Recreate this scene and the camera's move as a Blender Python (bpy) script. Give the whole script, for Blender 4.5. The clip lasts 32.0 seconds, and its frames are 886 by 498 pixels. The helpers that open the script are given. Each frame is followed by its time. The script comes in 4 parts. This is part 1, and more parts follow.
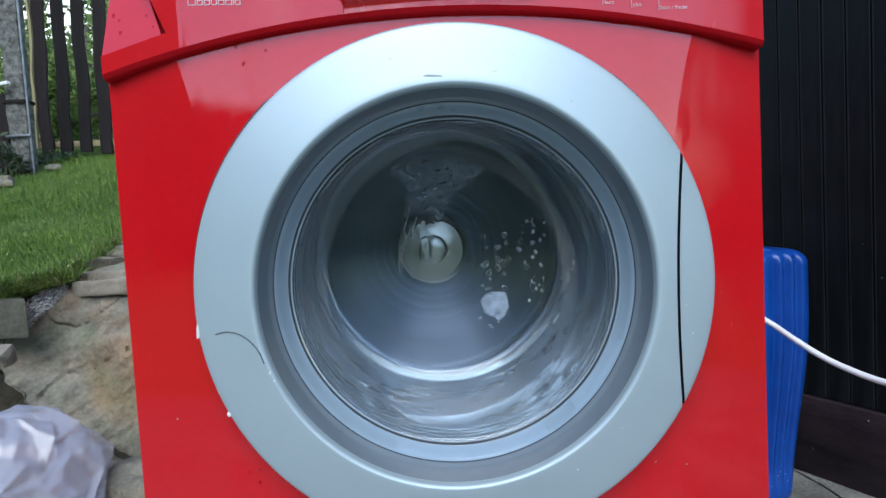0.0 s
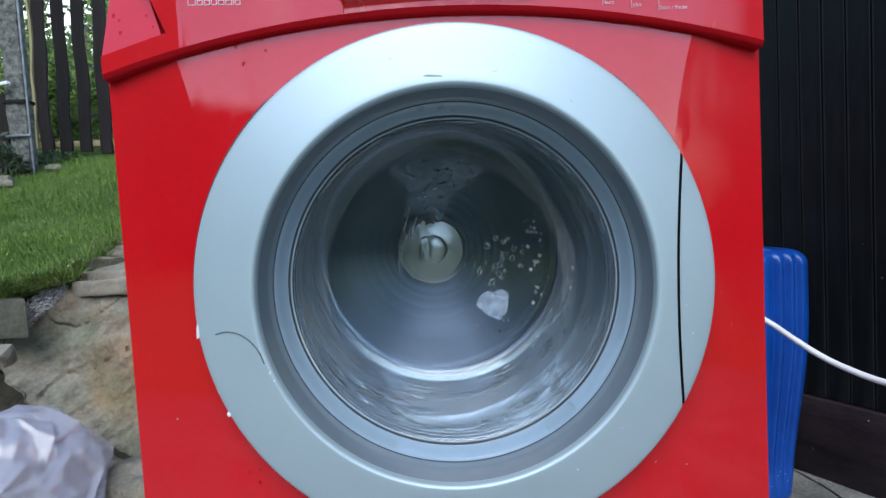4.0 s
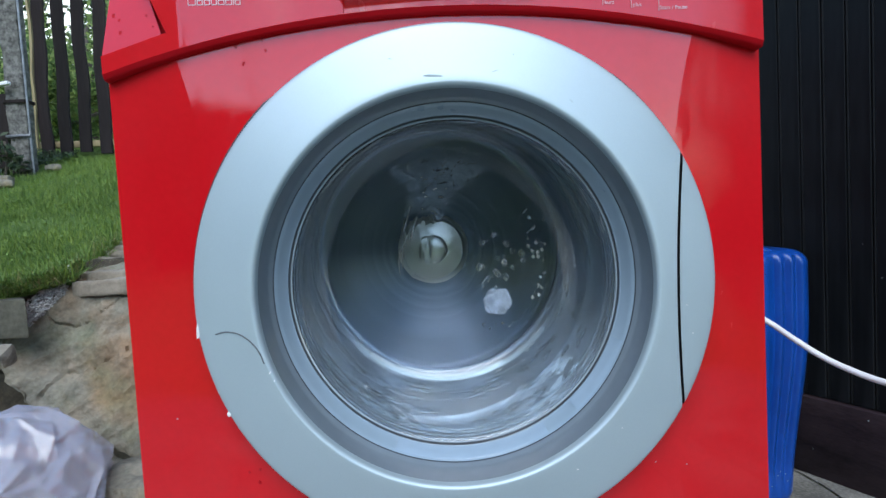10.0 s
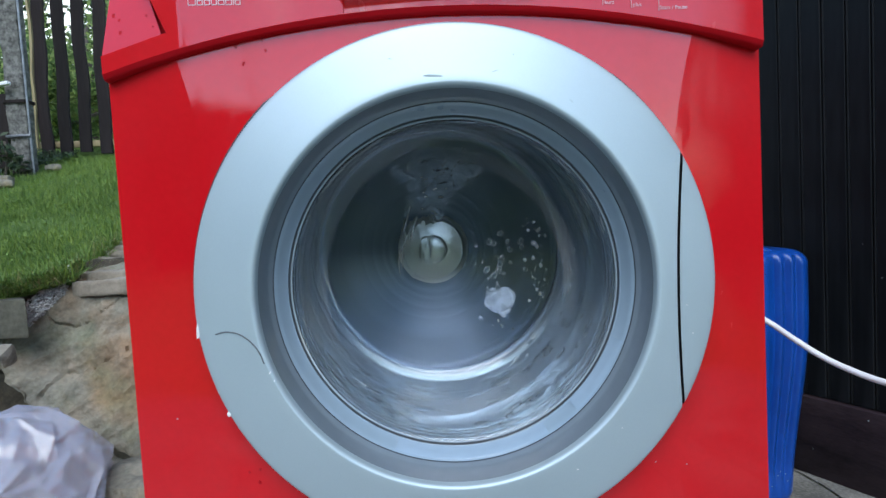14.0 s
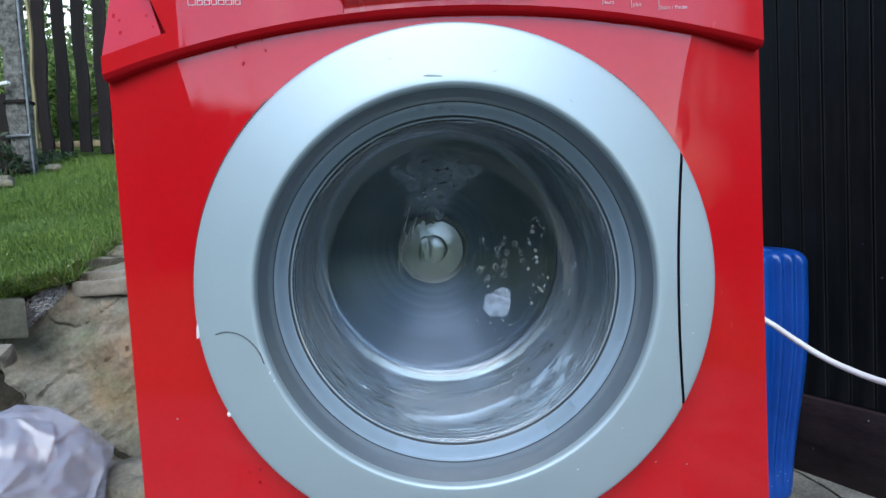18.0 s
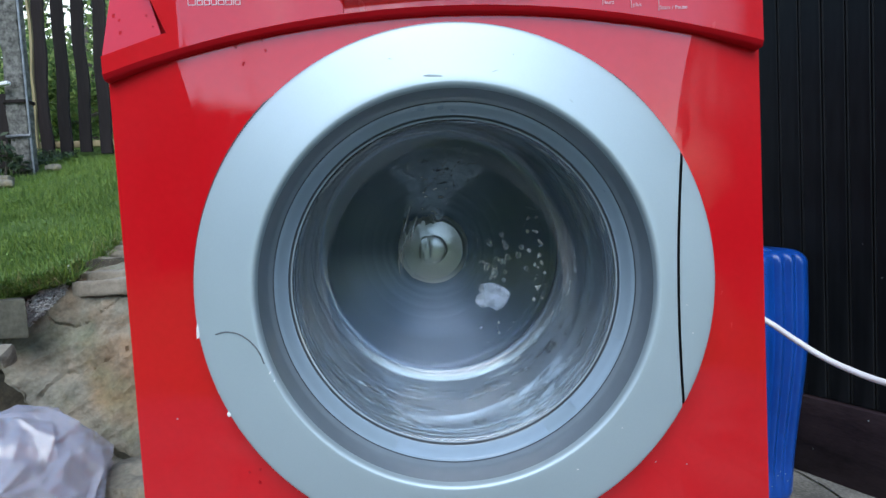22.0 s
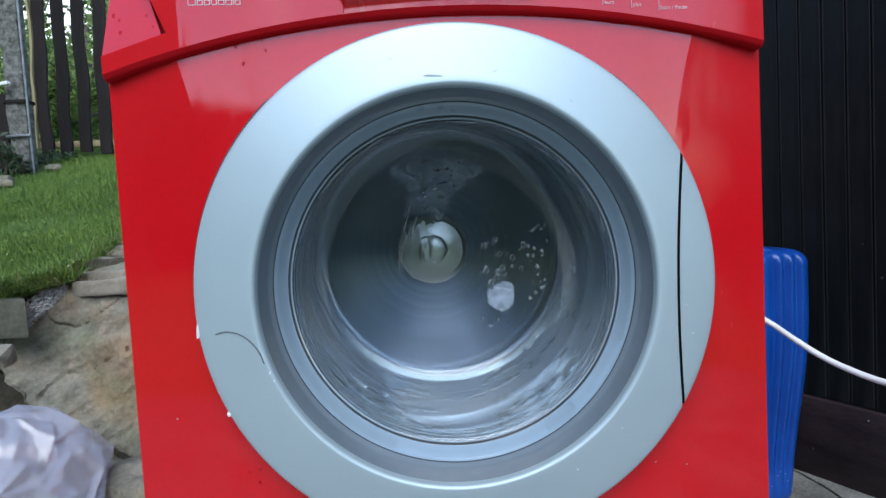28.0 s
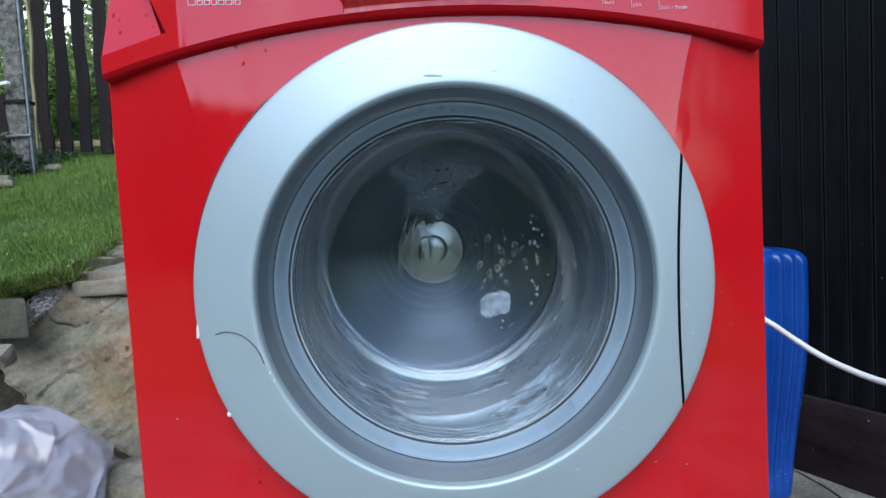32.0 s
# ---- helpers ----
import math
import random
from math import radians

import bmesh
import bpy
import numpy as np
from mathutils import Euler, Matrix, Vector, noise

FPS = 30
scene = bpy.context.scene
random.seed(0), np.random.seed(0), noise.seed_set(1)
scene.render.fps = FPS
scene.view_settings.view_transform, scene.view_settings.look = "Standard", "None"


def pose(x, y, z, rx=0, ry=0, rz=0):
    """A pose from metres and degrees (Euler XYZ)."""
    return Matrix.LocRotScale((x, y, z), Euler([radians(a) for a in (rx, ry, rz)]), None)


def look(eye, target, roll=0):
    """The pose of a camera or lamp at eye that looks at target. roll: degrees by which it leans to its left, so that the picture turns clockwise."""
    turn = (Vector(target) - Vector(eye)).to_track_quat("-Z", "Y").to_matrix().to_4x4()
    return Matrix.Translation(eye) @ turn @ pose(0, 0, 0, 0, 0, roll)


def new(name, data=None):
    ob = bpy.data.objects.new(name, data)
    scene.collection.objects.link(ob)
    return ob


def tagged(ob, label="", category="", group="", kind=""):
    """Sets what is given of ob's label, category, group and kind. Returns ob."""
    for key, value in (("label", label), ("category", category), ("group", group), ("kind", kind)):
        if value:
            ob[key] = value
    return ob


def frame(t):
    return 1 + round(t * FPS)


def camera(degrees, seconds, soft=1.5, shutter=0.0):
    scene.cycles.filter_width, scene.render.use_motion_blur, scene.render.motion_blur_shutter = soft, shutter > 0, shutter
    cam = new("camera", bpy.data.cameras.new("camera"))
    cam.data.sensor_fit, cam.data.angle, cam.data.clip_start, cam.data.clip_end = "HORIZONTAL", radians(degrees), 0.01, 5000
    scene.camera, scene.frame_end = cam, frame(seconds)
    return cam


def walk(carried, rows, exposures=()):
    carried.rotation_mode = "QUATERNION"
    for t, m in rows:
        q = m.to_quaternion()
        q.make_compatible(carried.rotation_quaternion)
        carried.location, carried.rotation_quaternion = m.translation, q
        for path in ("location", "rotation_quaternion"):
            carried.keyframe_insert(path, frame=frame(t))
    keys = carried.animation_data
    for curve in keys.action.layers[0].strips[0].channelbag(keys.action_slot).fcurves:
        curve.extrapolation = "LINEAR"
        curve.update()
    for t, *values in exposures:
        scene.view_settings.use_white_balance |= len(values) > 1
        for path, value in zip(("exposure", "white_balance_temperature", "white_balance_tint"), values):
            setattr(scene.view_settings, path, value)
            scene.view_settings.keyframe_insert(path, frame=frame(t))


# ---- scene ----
cam = camera(76.193, 32.0, shutter=0.5)
STAND = pose(-0.01263, -0.52269, 0.50, 86.789, 3.141, -1.146)
walk(cam, [(0.0, STAND), (32.0, STAND)], [(0.0, 1.38, 6800, 10), (32.0, 1.38, 6800, 10)])

# ---- light: a pale evening sky, the sun low and veiled ----
world = bpy.data.worlds.new("sky")
scene.world = world
world.use_nodes = True
wn = world.node_tree.nodes
sky = wn.new("ShaderNodeTexSky")
sky.sky_type = "NISHITA"
sky.sun_disc = False
sky.sun_elevation, sky.sun_rotation = radians(47), radians(183)
sky.air_density, sky.dust_density, sky.ozone_density = 1.1, 0.15, 2.6
wn["Background"].inputs["Strength"].default_value = 0.14
world.node_tree.links.new(sky.outputs[0], wn["Background"].inputs["Color"])
sun = new("sun", bpy.data.lights.new("sun", "SUN"))
sun.data.energy, sun.data.angle, sun.data.color = 1.05, radians(46), (0.94, 0.97, 1.0)
sun.matrix_world = look((-0.26, -5, 5.36), (0, 0, 0))


# ---- materials ----
def material(name, colour, rough=0.5, metal=0.0, **more):
    m = bpy.data.materials.new(name)
    m.use_nodes = True
    b = m.node_tree.nodes["Principled BSDF"]
    b.inputs["Base Color"].default_value = (*colour, 1)
    b.inputs["Roughness"].default_value = rough
    b.inputs["Metallic"].default_value = metal
    for key, value in more.items():
        b.inputs[key.replace("_", " ")].default_value = value
    return m


def noisy(m, dark, light, scale=20.0, detail=6.0, low=0.35, high=0.65, stretch=(1, 1, 1), bump=0.0, bump_scale=None, rough=None,
          spread="", vary=0.0, coat_bump=False, relief=0.004):
    """Two tones mixed by noise at two scales, with relief, and with roughness that follows the noise."""
    t = m.node_tree
    n, link, b = t.nodes, t.links.new, t.nodes["Principled BSDF"]
    co, mp = n.new("ShaderNodeTexCoord"), n.new("ShaderNodeMapping")
    mp.inputs["Scale"].default_value = stretch
    link(co.outputs["Object"], mp.inputs["Vector"])
    big, fine = n.new("ShaderNodeTexNoise"), n.new("ShaderNodeTexNoise")
    for node, s in ((big, scale), (fine, bump_scale or scale * 7)):
        node.inputs["Scale"].default_value, node.inputs["Detail"].default_value = s, detail
        link(mp.outputs[0], node.inputs["Vector"])
    mix = n.new("ShaderNodeMath")
    mix.operation = "MULTIPLY_ADD"
    mix.inputs[1].default_value = 0.35
    link(fine.outputs[0], mix.inputs[0])
    half = n.new("ShaderNodeMath")
    half.operation = "MULTIPLY"
    half.inputs[1].default_value = 0.65
    link(big.outputs[0], half.inputs[0])
    link(half.outputs[0], mix.inputs[2])
    ramp = n.new("ShaderNodeValToRGB")
    e = ramp.color_ramp.elements
    e[0].position, e[0].color, e[1].position, e[1].color = low, (*dark, 1), high, (*light, 1)
    link(mix.outputs[0], ramp.inputs[0])
    tone = ramp.outputs[0]
    if spread:
        if spread == "island":
            r = n.new("ShaderNodeNewGeometry").outputs["Random Per Island"]
        else:
            r = n.new("ShaderNodeObjectInfo").outputs["Random"]
        rng = n.new("ShaderNodeMapRange")
        rng.inputs["To Min"].default_value, rng.inputs["To Max"].default_value = 1 - vary, 1 + vary
        link(r, rng.inputs["Value"])
        hsv = n.new("ShaderNodeHueSaturation")
        link(rng.outputs[0], hsv.inputs["Value"])
        hue = n.new("ShaderNodeMapRange")
        hue.inputs["To Min"].default_value, hue.inputs["To Max"].default_value = 0.5 + vary * 0.06, 0.5 - vary * 0.06
        link(r, hue.inputs["Value"])
        link(hue.outputs[0], hsv.inputs["Hue"])
        link(tone, hsv.inputs["Color"])
        tone = hsv.outputs[0]
    link(tone, b.inputs["Base Color"])
    if bump:
        bp = n.new("ShaderNodeBump")
        bp.inputs["Strength"].default_value, bp.inputs["Distance"].default_value = min(1.0, bump), relief
        link(mix.outputs[0], bp.inputs["Height"])
        link(bp.outputs[0], b.inputs["Normal"])
        if coat_bump:
            link(bp.outputs[0], b.inputs["Coat Normal"])
    if rough:
        rr = n.new("ShaderNodeMapRange")
        rr.inputs["To Min"].default_value, rr.inputs["To Max"].default_value = rough
        link(mix.outputs[0], rr.inputs["Value"])
        link(rr.outputs[0], b.inputs["Roughness"])
    return m


RED = noisy(material("red_enamel", (0.55, 0.008, 0.014), 0.5, Coat_Weight=1.0, Coat_Roughness=0.03, Coat_IOR=1.62, Specular_IOR_Level=0.05),
            (0.53, 0.004, 0.009), (0.60, 0.006, 0.012), 5, 4, rough=(0.45, 0.6), bump=0.022, bump_scale=150, coat_bump=True)


def smudges(m, low, high):
    """Dried runs and wiped patches: the coat's gloss changes in long upright streaks."""
    t = m.node_tree
    n, link = t.nodes, t.links.new
    co, mp, tex, rng = n.new("ShaderNodeTexCoord"), n.new("ShaderNodeMapping"), n.new("ShaderNodeTexNoise"), n.new("ShaderNodeMapRange")
    mp.inputs["Scale"].default_value = (22, 22, 9)
    tex.inputs["Scale"].default_value, tex.inputs["Detail"].default_value, tex.inputs["Roughness"].default_value = 1.0, 7, 0.62
    rng.inputs["From Min"].default_value, rng.inputs["From Max"].default_value = 0.47, 0.72
    rng.inputs["To Min"].default_value, rng.inputs["To Max"].default_value = low, high
    link(co.outputs["Object"], mp.inputs["Vector"])
    link(mp.outputs[0], tex.inputs["Vector"])
    link(tex.outputs[0], rng.inputs["Value"])
    link(rng.outputs[0], n["Principled BSDF"].inputs["Coat Roughness"])


smudges(RED, 0.05, 0.30)
# a darker, duller red than the enamel, for lip, joint, plinth and spots
RED_DARK = noisy(material("dull_dark_red", (0.42, 0.005, 0.01), 0.5, Specular_IOR_Level=0.12), (0.38, 0.003, 0.008), (0.45, 0.004, 0.010), 8)
SILVER = noisy(material("silver_paint", (0.55, 0.58, 0.60), 0.4, 0.35, Coat_Weight=0.15, Coat_Roughness=0.2),
               (0.395, 0.495, 0.53), (0.44, 0.54, 0.575), 6, 8, rough=(0.40, 0.52), bump=0.03, bump_scale=900)
BEZEL = noisy(material("grey_bezel_plastic", (0.16, 0.19, 0.22), 0.3, Coat_Weight=0.6, Coat_Roughness=0.12), (0.155, 0.195, 0.225), (0.19, 0.235, 0.27), 9, rough=(0.25, 0.4))
TRIM = noisy(material("pale_grey_ring_plastic", (0.34, 0.38, 0.42), 0.28, Coat_Weight=0.6, Coat_Roughness=0.1), (0.245, 0.335, 0.405), (0.29, 0.387, 0.46), 9, rough=(0.22, 0.36))
PALE_TRIM = noisy(material("pale_blue_trim_plastic", (0.4, 0.46, 0.52), 0.25, Coat_Weight=0.8, Coat_Roughness=0.08), (0.275, 0.375, 0.46), (0.315, 0.42, 0.515), 9, rough=(0.2, 0.3))
RIM = material("polished_glass_edge", (0.30, 0.36, 0.40), 0.12, Coat_Weight=1.0, Coat_Roughness=0.03, Coat_IOR=1.7)
BLACK = material("rubber_and_gap_black", (0.010, 0.010, 0.012), 0.6, Specular_IOR_Level=0.2)
SLATE = material("slate_grey", (0.035, 0.045, 0.055), 0.45)
GASKET = noisy(material("grey_gasket_rubber", (0.10, 0.10, 0.11), 0.5), (0.08, 0.08, 0.09), (0.13, 0.13, 0.14), 12, rough=(0.35, 0.6))
GLASS = material("door_glass", (0.96, 0.965, 0.965), 0.0, Transmission_Weight=1.0, IOR=1.5)
WET_GLASS = material("wet_glass", (0.75, 0.88, 0.95), 0.10, Transmission_Weight=0.96, IOR=1.45)


def streaks(m, scale, strength):
    """Relief of long runs of water that lie round the local y axis."""
    t = m.node_tree
    n, link = t.nodes, t.links.new
    co, sep = n.new("ShaderNodeTexCoord"), n.new("ShaderNodeSeparateXYZ")
    link(co.outputs["Object"], sep.inputs[0])
    turn = n.new("ShaderNodeMath")
    turn.operation = "ARCTAN2"
    link(sep.outputs["X"], turn.inputs[0])
    down = n.new("ShaderNodeVectorMath")
    down.operation = "SCALE"
    down.inputs["Scale"].default_value = -1
    link(co.outputs["Object"], down.inputs[0])
    below = n.new("ShaderNodeSeparateXYZ")
    link(down.outputs[0], below.inputs[0])
    link(below.outputs["Z"], turn.inputs[1])
    join = n.new("ShaderNodeCombineXYZ")
    link(turn.outputs[0], join.inputs["X"])
    deep = n.new("ShaderNodeMath")
    deep.operation = "MULTIPLY"
    deep.inputs[1].default_value = 22
    link(sep.outputs["Y"], deep.inputs[0])
    link(deep.outputs[0], join.inputs["Y"])
    tex = n.new("ShaderNodeTexNoise")
    tex.inputs["Scale"].default_value, tex.inputs["Detail"].default_value = scale, 1.8
    tex.inputs["Distortion"].default_value = 0.6
    link(join.outputs[0], tex.inputs["Vector"])
    bump = n.new("ShaderNodeBump")
    bump.inputs["Strength"].default_value, bump.inputs["Distance"].default_value = strength, 0.004
    link(tex.outputs[0], bump.inputs["Height"])
    link(bump.outputs[0], n["Principled BSDF"].inputs["Normal"])


streaks(WET_GLASS, 1.2, 0.45)


def suds(name, colour, scale, low, high, most, ends):
    """A patchy film, of suds or of painted light: opaque where the streaked noise is high, fading out towards both ends
    (degrees from straight down).
    """
    m = material(name, colour, 0.18)
    streaks(m, scale, 0.5)
    t = m.node_tree
    n, link = t.nodes, t.links.new
    tex, turn = n["Noise Texture"], n["Math"]
    patch = n.new("ShaderNodeMapRange")
    patch.interpolation_type = "SMOOTHSTEP"
    patch.inputs["From Min"].default_value, patch.inputs["From Max"].default_value = low, high
    patch.inputs["To Max"].default_value = most
    link(tex.outputs[0], patch.inputs["Value"])
    away = n.new("ShaderNodeMath")
    away.operation = "ABSOLUTE"
    link(turn.outputs[0], away.inputs[0])
    fade = n.new("ShaderNodeMapRange")
    fade.interpolation_type = "SMOOTHSTEP"
    fade.inputs["From Min"].default_value, fade.inputs["From Max"].default_value = radians(ends[0]), radians(ends[1])
    fade.inputs["To Min"].default_value, fade.inputs["To Max"].default_value = 1.0, 0.0
    link(away.outputs[0], fade.inputs["Value"])
    both = n.new("ShaderNodeMath")
    both.operation = "MULTIPLY"
    link(patch.outputs[0], both.inputs[0])
    link(fade.outputs[0], both.inputs[1])
    link(both.outputs[0], n["Principled BSDF"].inputs["Alpha"])
    return m


SUDS = suds("soapy_film", (0.20, 0.28, 0.46), 1.4, 0.40, 0.72, 0.20, (25, 78))
SUDS_EDGE = suds("soapy_edge", (0.74, 0.84, 0.91), 2.4, 0.22, 0.54, 0.54, (30, 66))
SUDS_THIN = suds("thin_soapy_film", (0.26, 0.31, 0.42), 2.4, 0.48, 0.70, 0.34, (40, 95))
SUDS_PATCH = suds("soapy_patch", (0.60, 0.69, 0.82), 4.5, 0.38, 0.66, 0.62, (6, 26))
# pale band that paints the light on the bowl's curved corner
CORNER_LIGHT = suds("painted_corner_light", (0.52, 0.51, 0.50), 1.6, 0.22, 0.66, 0.36, (14, 80))
# thin grey veil added to lift the brightness of the whole bowl
VEIL = suds("brightening_veil", (0.30, 0.36, 0.44), 0.9, 0.25, 0.75, 0.19, (150, 179))
# glare on the bowl's left and top, put into a grey film
SIDE_GLARE = suds("painted_side_glare", (0.46, 0.50, 0.54), 1.1, 0.10, 0.70, 0.30, (70, 118))
WATER = material("water", (0.97, 0.99, 1.0), 0.0, Transmission_Weight=1.0, IOR=1.33)
DROPLET = material("clear_soapy_drop", (0.7, 0.75, 0.78), 0.06, Transmission_Weight=0.8, IOR=1.36)
SOAPY = material("soapy_water", (0.6, 0.66, 0.7), 0.1, Transmission_Weight=0.55, IOR=1.36)
FOAM = noisy(material("soap_foam", (0.5, 0.55, 0.62), 0.6, Transmission_Weight=0.35, IOR=1.1), (0.36, 0.46, 0.61), (0.46, 0.57, 0.73), 60, bump=0.12, bump_scale=500)
bubbles = FOAM.node_tree.nodes.new("ShaderNodeMapRange")
bubbles.inputs["From Min"].default_value, bubbles.inputs["From Max"].default_value = 0.38, 0.60
bubbles.inputs["To Min"].default_value, bubbles.inputs["To Max"].default_value = 0.58, 0.92
web = FOAM.node_tree.nodes.new("ShaderNodeTexNoise")
web.inputs["Scale"].default_value, web.inputs["Detail"].default_value = 85, 3
FOAM.node_tree.links.new(FOAM.node_tree.nodes["Texture Coordinate"].outputs["Object"], web.inputs["Vector"])
FOAM.node_tree.links.new(web.outputs[0], bubbles.inputs["Value"])
FOAM.node_tree.links.new(bubbles.outputs[0], FOAM.node_tree.nodes["Principled BSDF"].inputs["Alpha"])
STEEL = noisy(material("drum_steel", (0.40, 0.41, 0.42), 0.4, 1.0, Anisotropic=0.75, Anisotropic_Rotation=0.25), (0.165, 0.19, 0.225), (0.265, 0.30, 0.355), 14, 8, rough=(0.34, 0.5))
DRUM_BACK = noisy(material("drum_back_steel", (0.36, 0.37, 0.39), 0.4, 1.0, Anisotropic=1.0, Anisotropic_Rotation=0.25), (0.22, 0.29, 0.40), (0.33, 0.42, 0.56), 14, 8, rough=(0.40, 0.52))
HUB = noisy(material("hub_steel", (0.8, 0.84, 0.84), 0.3, 0.85), (0.84, 0.88, 0.86), (0.93, 0.96, 0.94), 30, rough=(0.24, 0.38))
for metal in (STEEL, DRUM_BACK):
    tan = metal.node_tree.nodes.new("ShaderNodeTangent")
    tan.direction_type, tan.axis = "RADIAL", "Y"
    metal.node_tree.links.new(tan.outputs[0], metal.node_tree.nodes["Principled BSDF"].inputs["Tangent"])
PRINT = material("white_print", (0.62, 0.5, 0.53), 0.5)
CHIP = noisy(material("white_chipped_plastic", (0.8, 0.8, 0.8), 0.6), (0.7, 0.7, 0.7), (0.85, 0.85, 0.85), 200)
SCUFF = material("grey_scuff", (0.31, 0.38, 0.40), 0.6)
SCRATCH = material("scratch_groove", (0.10, 0.11, 0.12), 0.6)
BLUE = noisy(material("blue_polyethylene", (0.004, 0.045, 0.40), 0.35), (0.001, 0.046, 0.25), (0.002, 0.062, 0.32), 10, rough=(0.24, 0.38), bump=0.08, bump_scale=160)
CABLE = material("white_cable_sheath", (0.75, 0.76, 0.78), 0.4)
BOARD = noisy(material("black_stained_board", (0.012, 0.013, 0.015), 0.6, Specular_IOR_Level=0.14), (0.003, 0.0035, 0.004), (0.012, 0.0135, 0.015), 16, 8, stretch=(1, 1, 0.12), bump=0.25,
              bump_scale=90, rough=(0.32, 0.55), spread="object", vary=0.15)
BEAM = noisy(material("dark_brown_beam", (0.022, 0.014, 0.015), 0.6, Specular_IOR_Level=0.3), (0.011, 0.007, 0.009), (0.042, 0.028, 0.032), 26, 10, stretch=(1, 0.3, 1), bump=0.5, bump_scale=240, rough=(0.4, 0.75))
CONCRETE = noisy(material("weathered_concrete", (0.25, 0.25, 0.23), 0.9), (0.10, 0.10, 0.088), (0.34, 0.335, 0.30), 9, 12, low=0.38, high=0.64, bump=0.8, bump_scale=210)
STONE = noisy(material("grey_brown_rock", (0.22, 0.20, 0.17), 0.85), (0.105, 0.100, 0.074), (0.310, 0.282, 0.215), 13, 14, low=0.34, high=0.66, bump=1.0, bump_scale=95, relief=0.010,
              spread="object", vary=0.15)


def patches(m, colour, scale, low, high):
    """Broad patches of another tone laid over the first."""
    t = m.node_tree
    n, link, b = t.nodes, t.links.new, t.nodes["Principled BSDF"]
    first = b.inputs["Base Color"].links[0].from_socket
    tex, rng, mix = n.new("ShaderNodeTexNoise"), n.new("ShaderNodeMapRange"), n.new("ShaderNodeMix")
    tex.inputs["Scale"].default_value, tex.inputs["Detail"].default_value = scale, 5
    link(n["Texture Coordinate"].outputs["Object"], tex.inputs["Vector"])
    rng.inputs["From Min"].default_value, rng.inputs["From Max"].default_value = low, high
    link(tex.outputs[0], rng.inputs["Value"])
    mix.data_type, mix.blend_type = "RGBA", "MULTIPLY"
    link(rng.outputs[0], mix.inputs["Factor"])
    link(first, mix.inputs["A"])
    mix.inputs["B"].default_value = (*colour, 1)
    link(mix.outputs["Result"], b.inputs["Base Color"])


patches(STONE, (1.0, 0.74, 0.58), 5.5, 0.50, 0.66)
patches(STONE, (0.88, 0.98, 0.86), 9.0, 0.50, 0.68)
PALE_STONE = noisy(material("pale_step_stone", (0.24, 0.21, 0.16), 0.9), (0.15, 0.13, 0.097), (0.31, 0.268, 0.205), 14, 10, bump=0.7, bump_scale=120)
GRAVEL = noisy(material("pale_gravel", (0.35, 0.35, 0.33), 0.8), (0.34, 0.34, 0.32), (0.72, 0.72, 0.69), 40, 6, spread="island", vary=0.5)
CURB = noisy(material("mossy_curb_concrete", (0.1, 0.1, 0.08), 0.95), (0.040, 0.040, 0.028), (0.13, 0.125, 0.092), 14, 10, bump=1.0, bump_scale=90)
SOIL = noisy(material("dark_soil", (0.04, 0.03, 0.02), 0.95), (0.026, 0.022, 0.014), (0.085, 0.070, 0.046), 20, 10, bump=0.8)
TURF = noisy(material("turf", (0.05, 0.08, 0.02), 0.9), (0.05, 0.085, 0.016), (0.11, 0.19, 0.032), 8, 10, bump=0.8)
GRASS = noisy(material("grass_blade", (0.07, 0.16, 0.03), 0.55), (0.068, 0.138, 0.019), (0.166, 0.264, 0.044), 3, 3, spread="island", vary=0.45)
DRY_GRASS = noisy(material("dry_grass", (0.3, 0.25, 0.1), 0.7), (0.20, 0.17, 0.06), (0.36, 0.31, 0.14), 6, 3, spread="island", vary=0.3)
LEAF = noisy(material("green_leaf", (0.05, 0.10, 0.02), 0.6, Specular_IOR_Level=0.2), (0.12, 0.19, 0.06), (0.26, 0.36, 0.115), 1.2, 3, spread="island", vary=0.6)
through_light = LEAF.node_tree.nodes.new("ShaderNodeBsdfTranslucent")      # thin leaves let the sky shine through
blend = LEAF.node_tree.nodes.new("ShaderNodeMixShader")
blend.inputs[0].default_value = 0.5
tone = LEAF.node_tree.nodes["Principled BSDF"].inputs["Base Color"].links[0].from_socket
LEAF.node_tree.links.new(tone, through_light.inputs["Color"])
LEAF.node_tree.links.new(LEAF.node_tree.nodes["Principled BSDF"].outputs[0], blend.inputs[1])
LEAF.node_tree.links.new(through_light.outputs[0], blend.inputs[2])
LEAF.node_tree.links.new(blend.outputs[0], LEAF.node_tree.nodes["Material Output"].inputs["Surface"])
CLOVER = noisy(material("pale_clover_leaf", (0.16, 0.30, 0.08), 0.6), (0.12, 0.24, 0.05), (0.22, 0.36, 0.10), 6, 3, spread="island", vary=0.3)
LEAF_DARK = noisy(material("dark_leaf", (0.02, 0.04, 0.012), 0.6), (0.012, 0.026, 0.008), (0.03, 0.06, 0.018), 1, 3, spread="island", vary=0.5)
BARK = noisy(material("bark", (0.08, 0.065, 0.05), 0.9), (0.05, 0.04, 0.03), (0.12, 0.10, 0.08), 12, stretch=(1, 1, 0.2), bump=0.8)
PICKET = noisy(material("dark_brown_picket", (0.03, 0.025, 0.022), 0.85, Specular_IOR_Level=0.2), (0.012, 0.009, 0.009), (0.030, 0.023, 0.022), 14, 8, stretch=(1, 1, 0.1), bump=0.3,
               spread="object", vary=0.2)
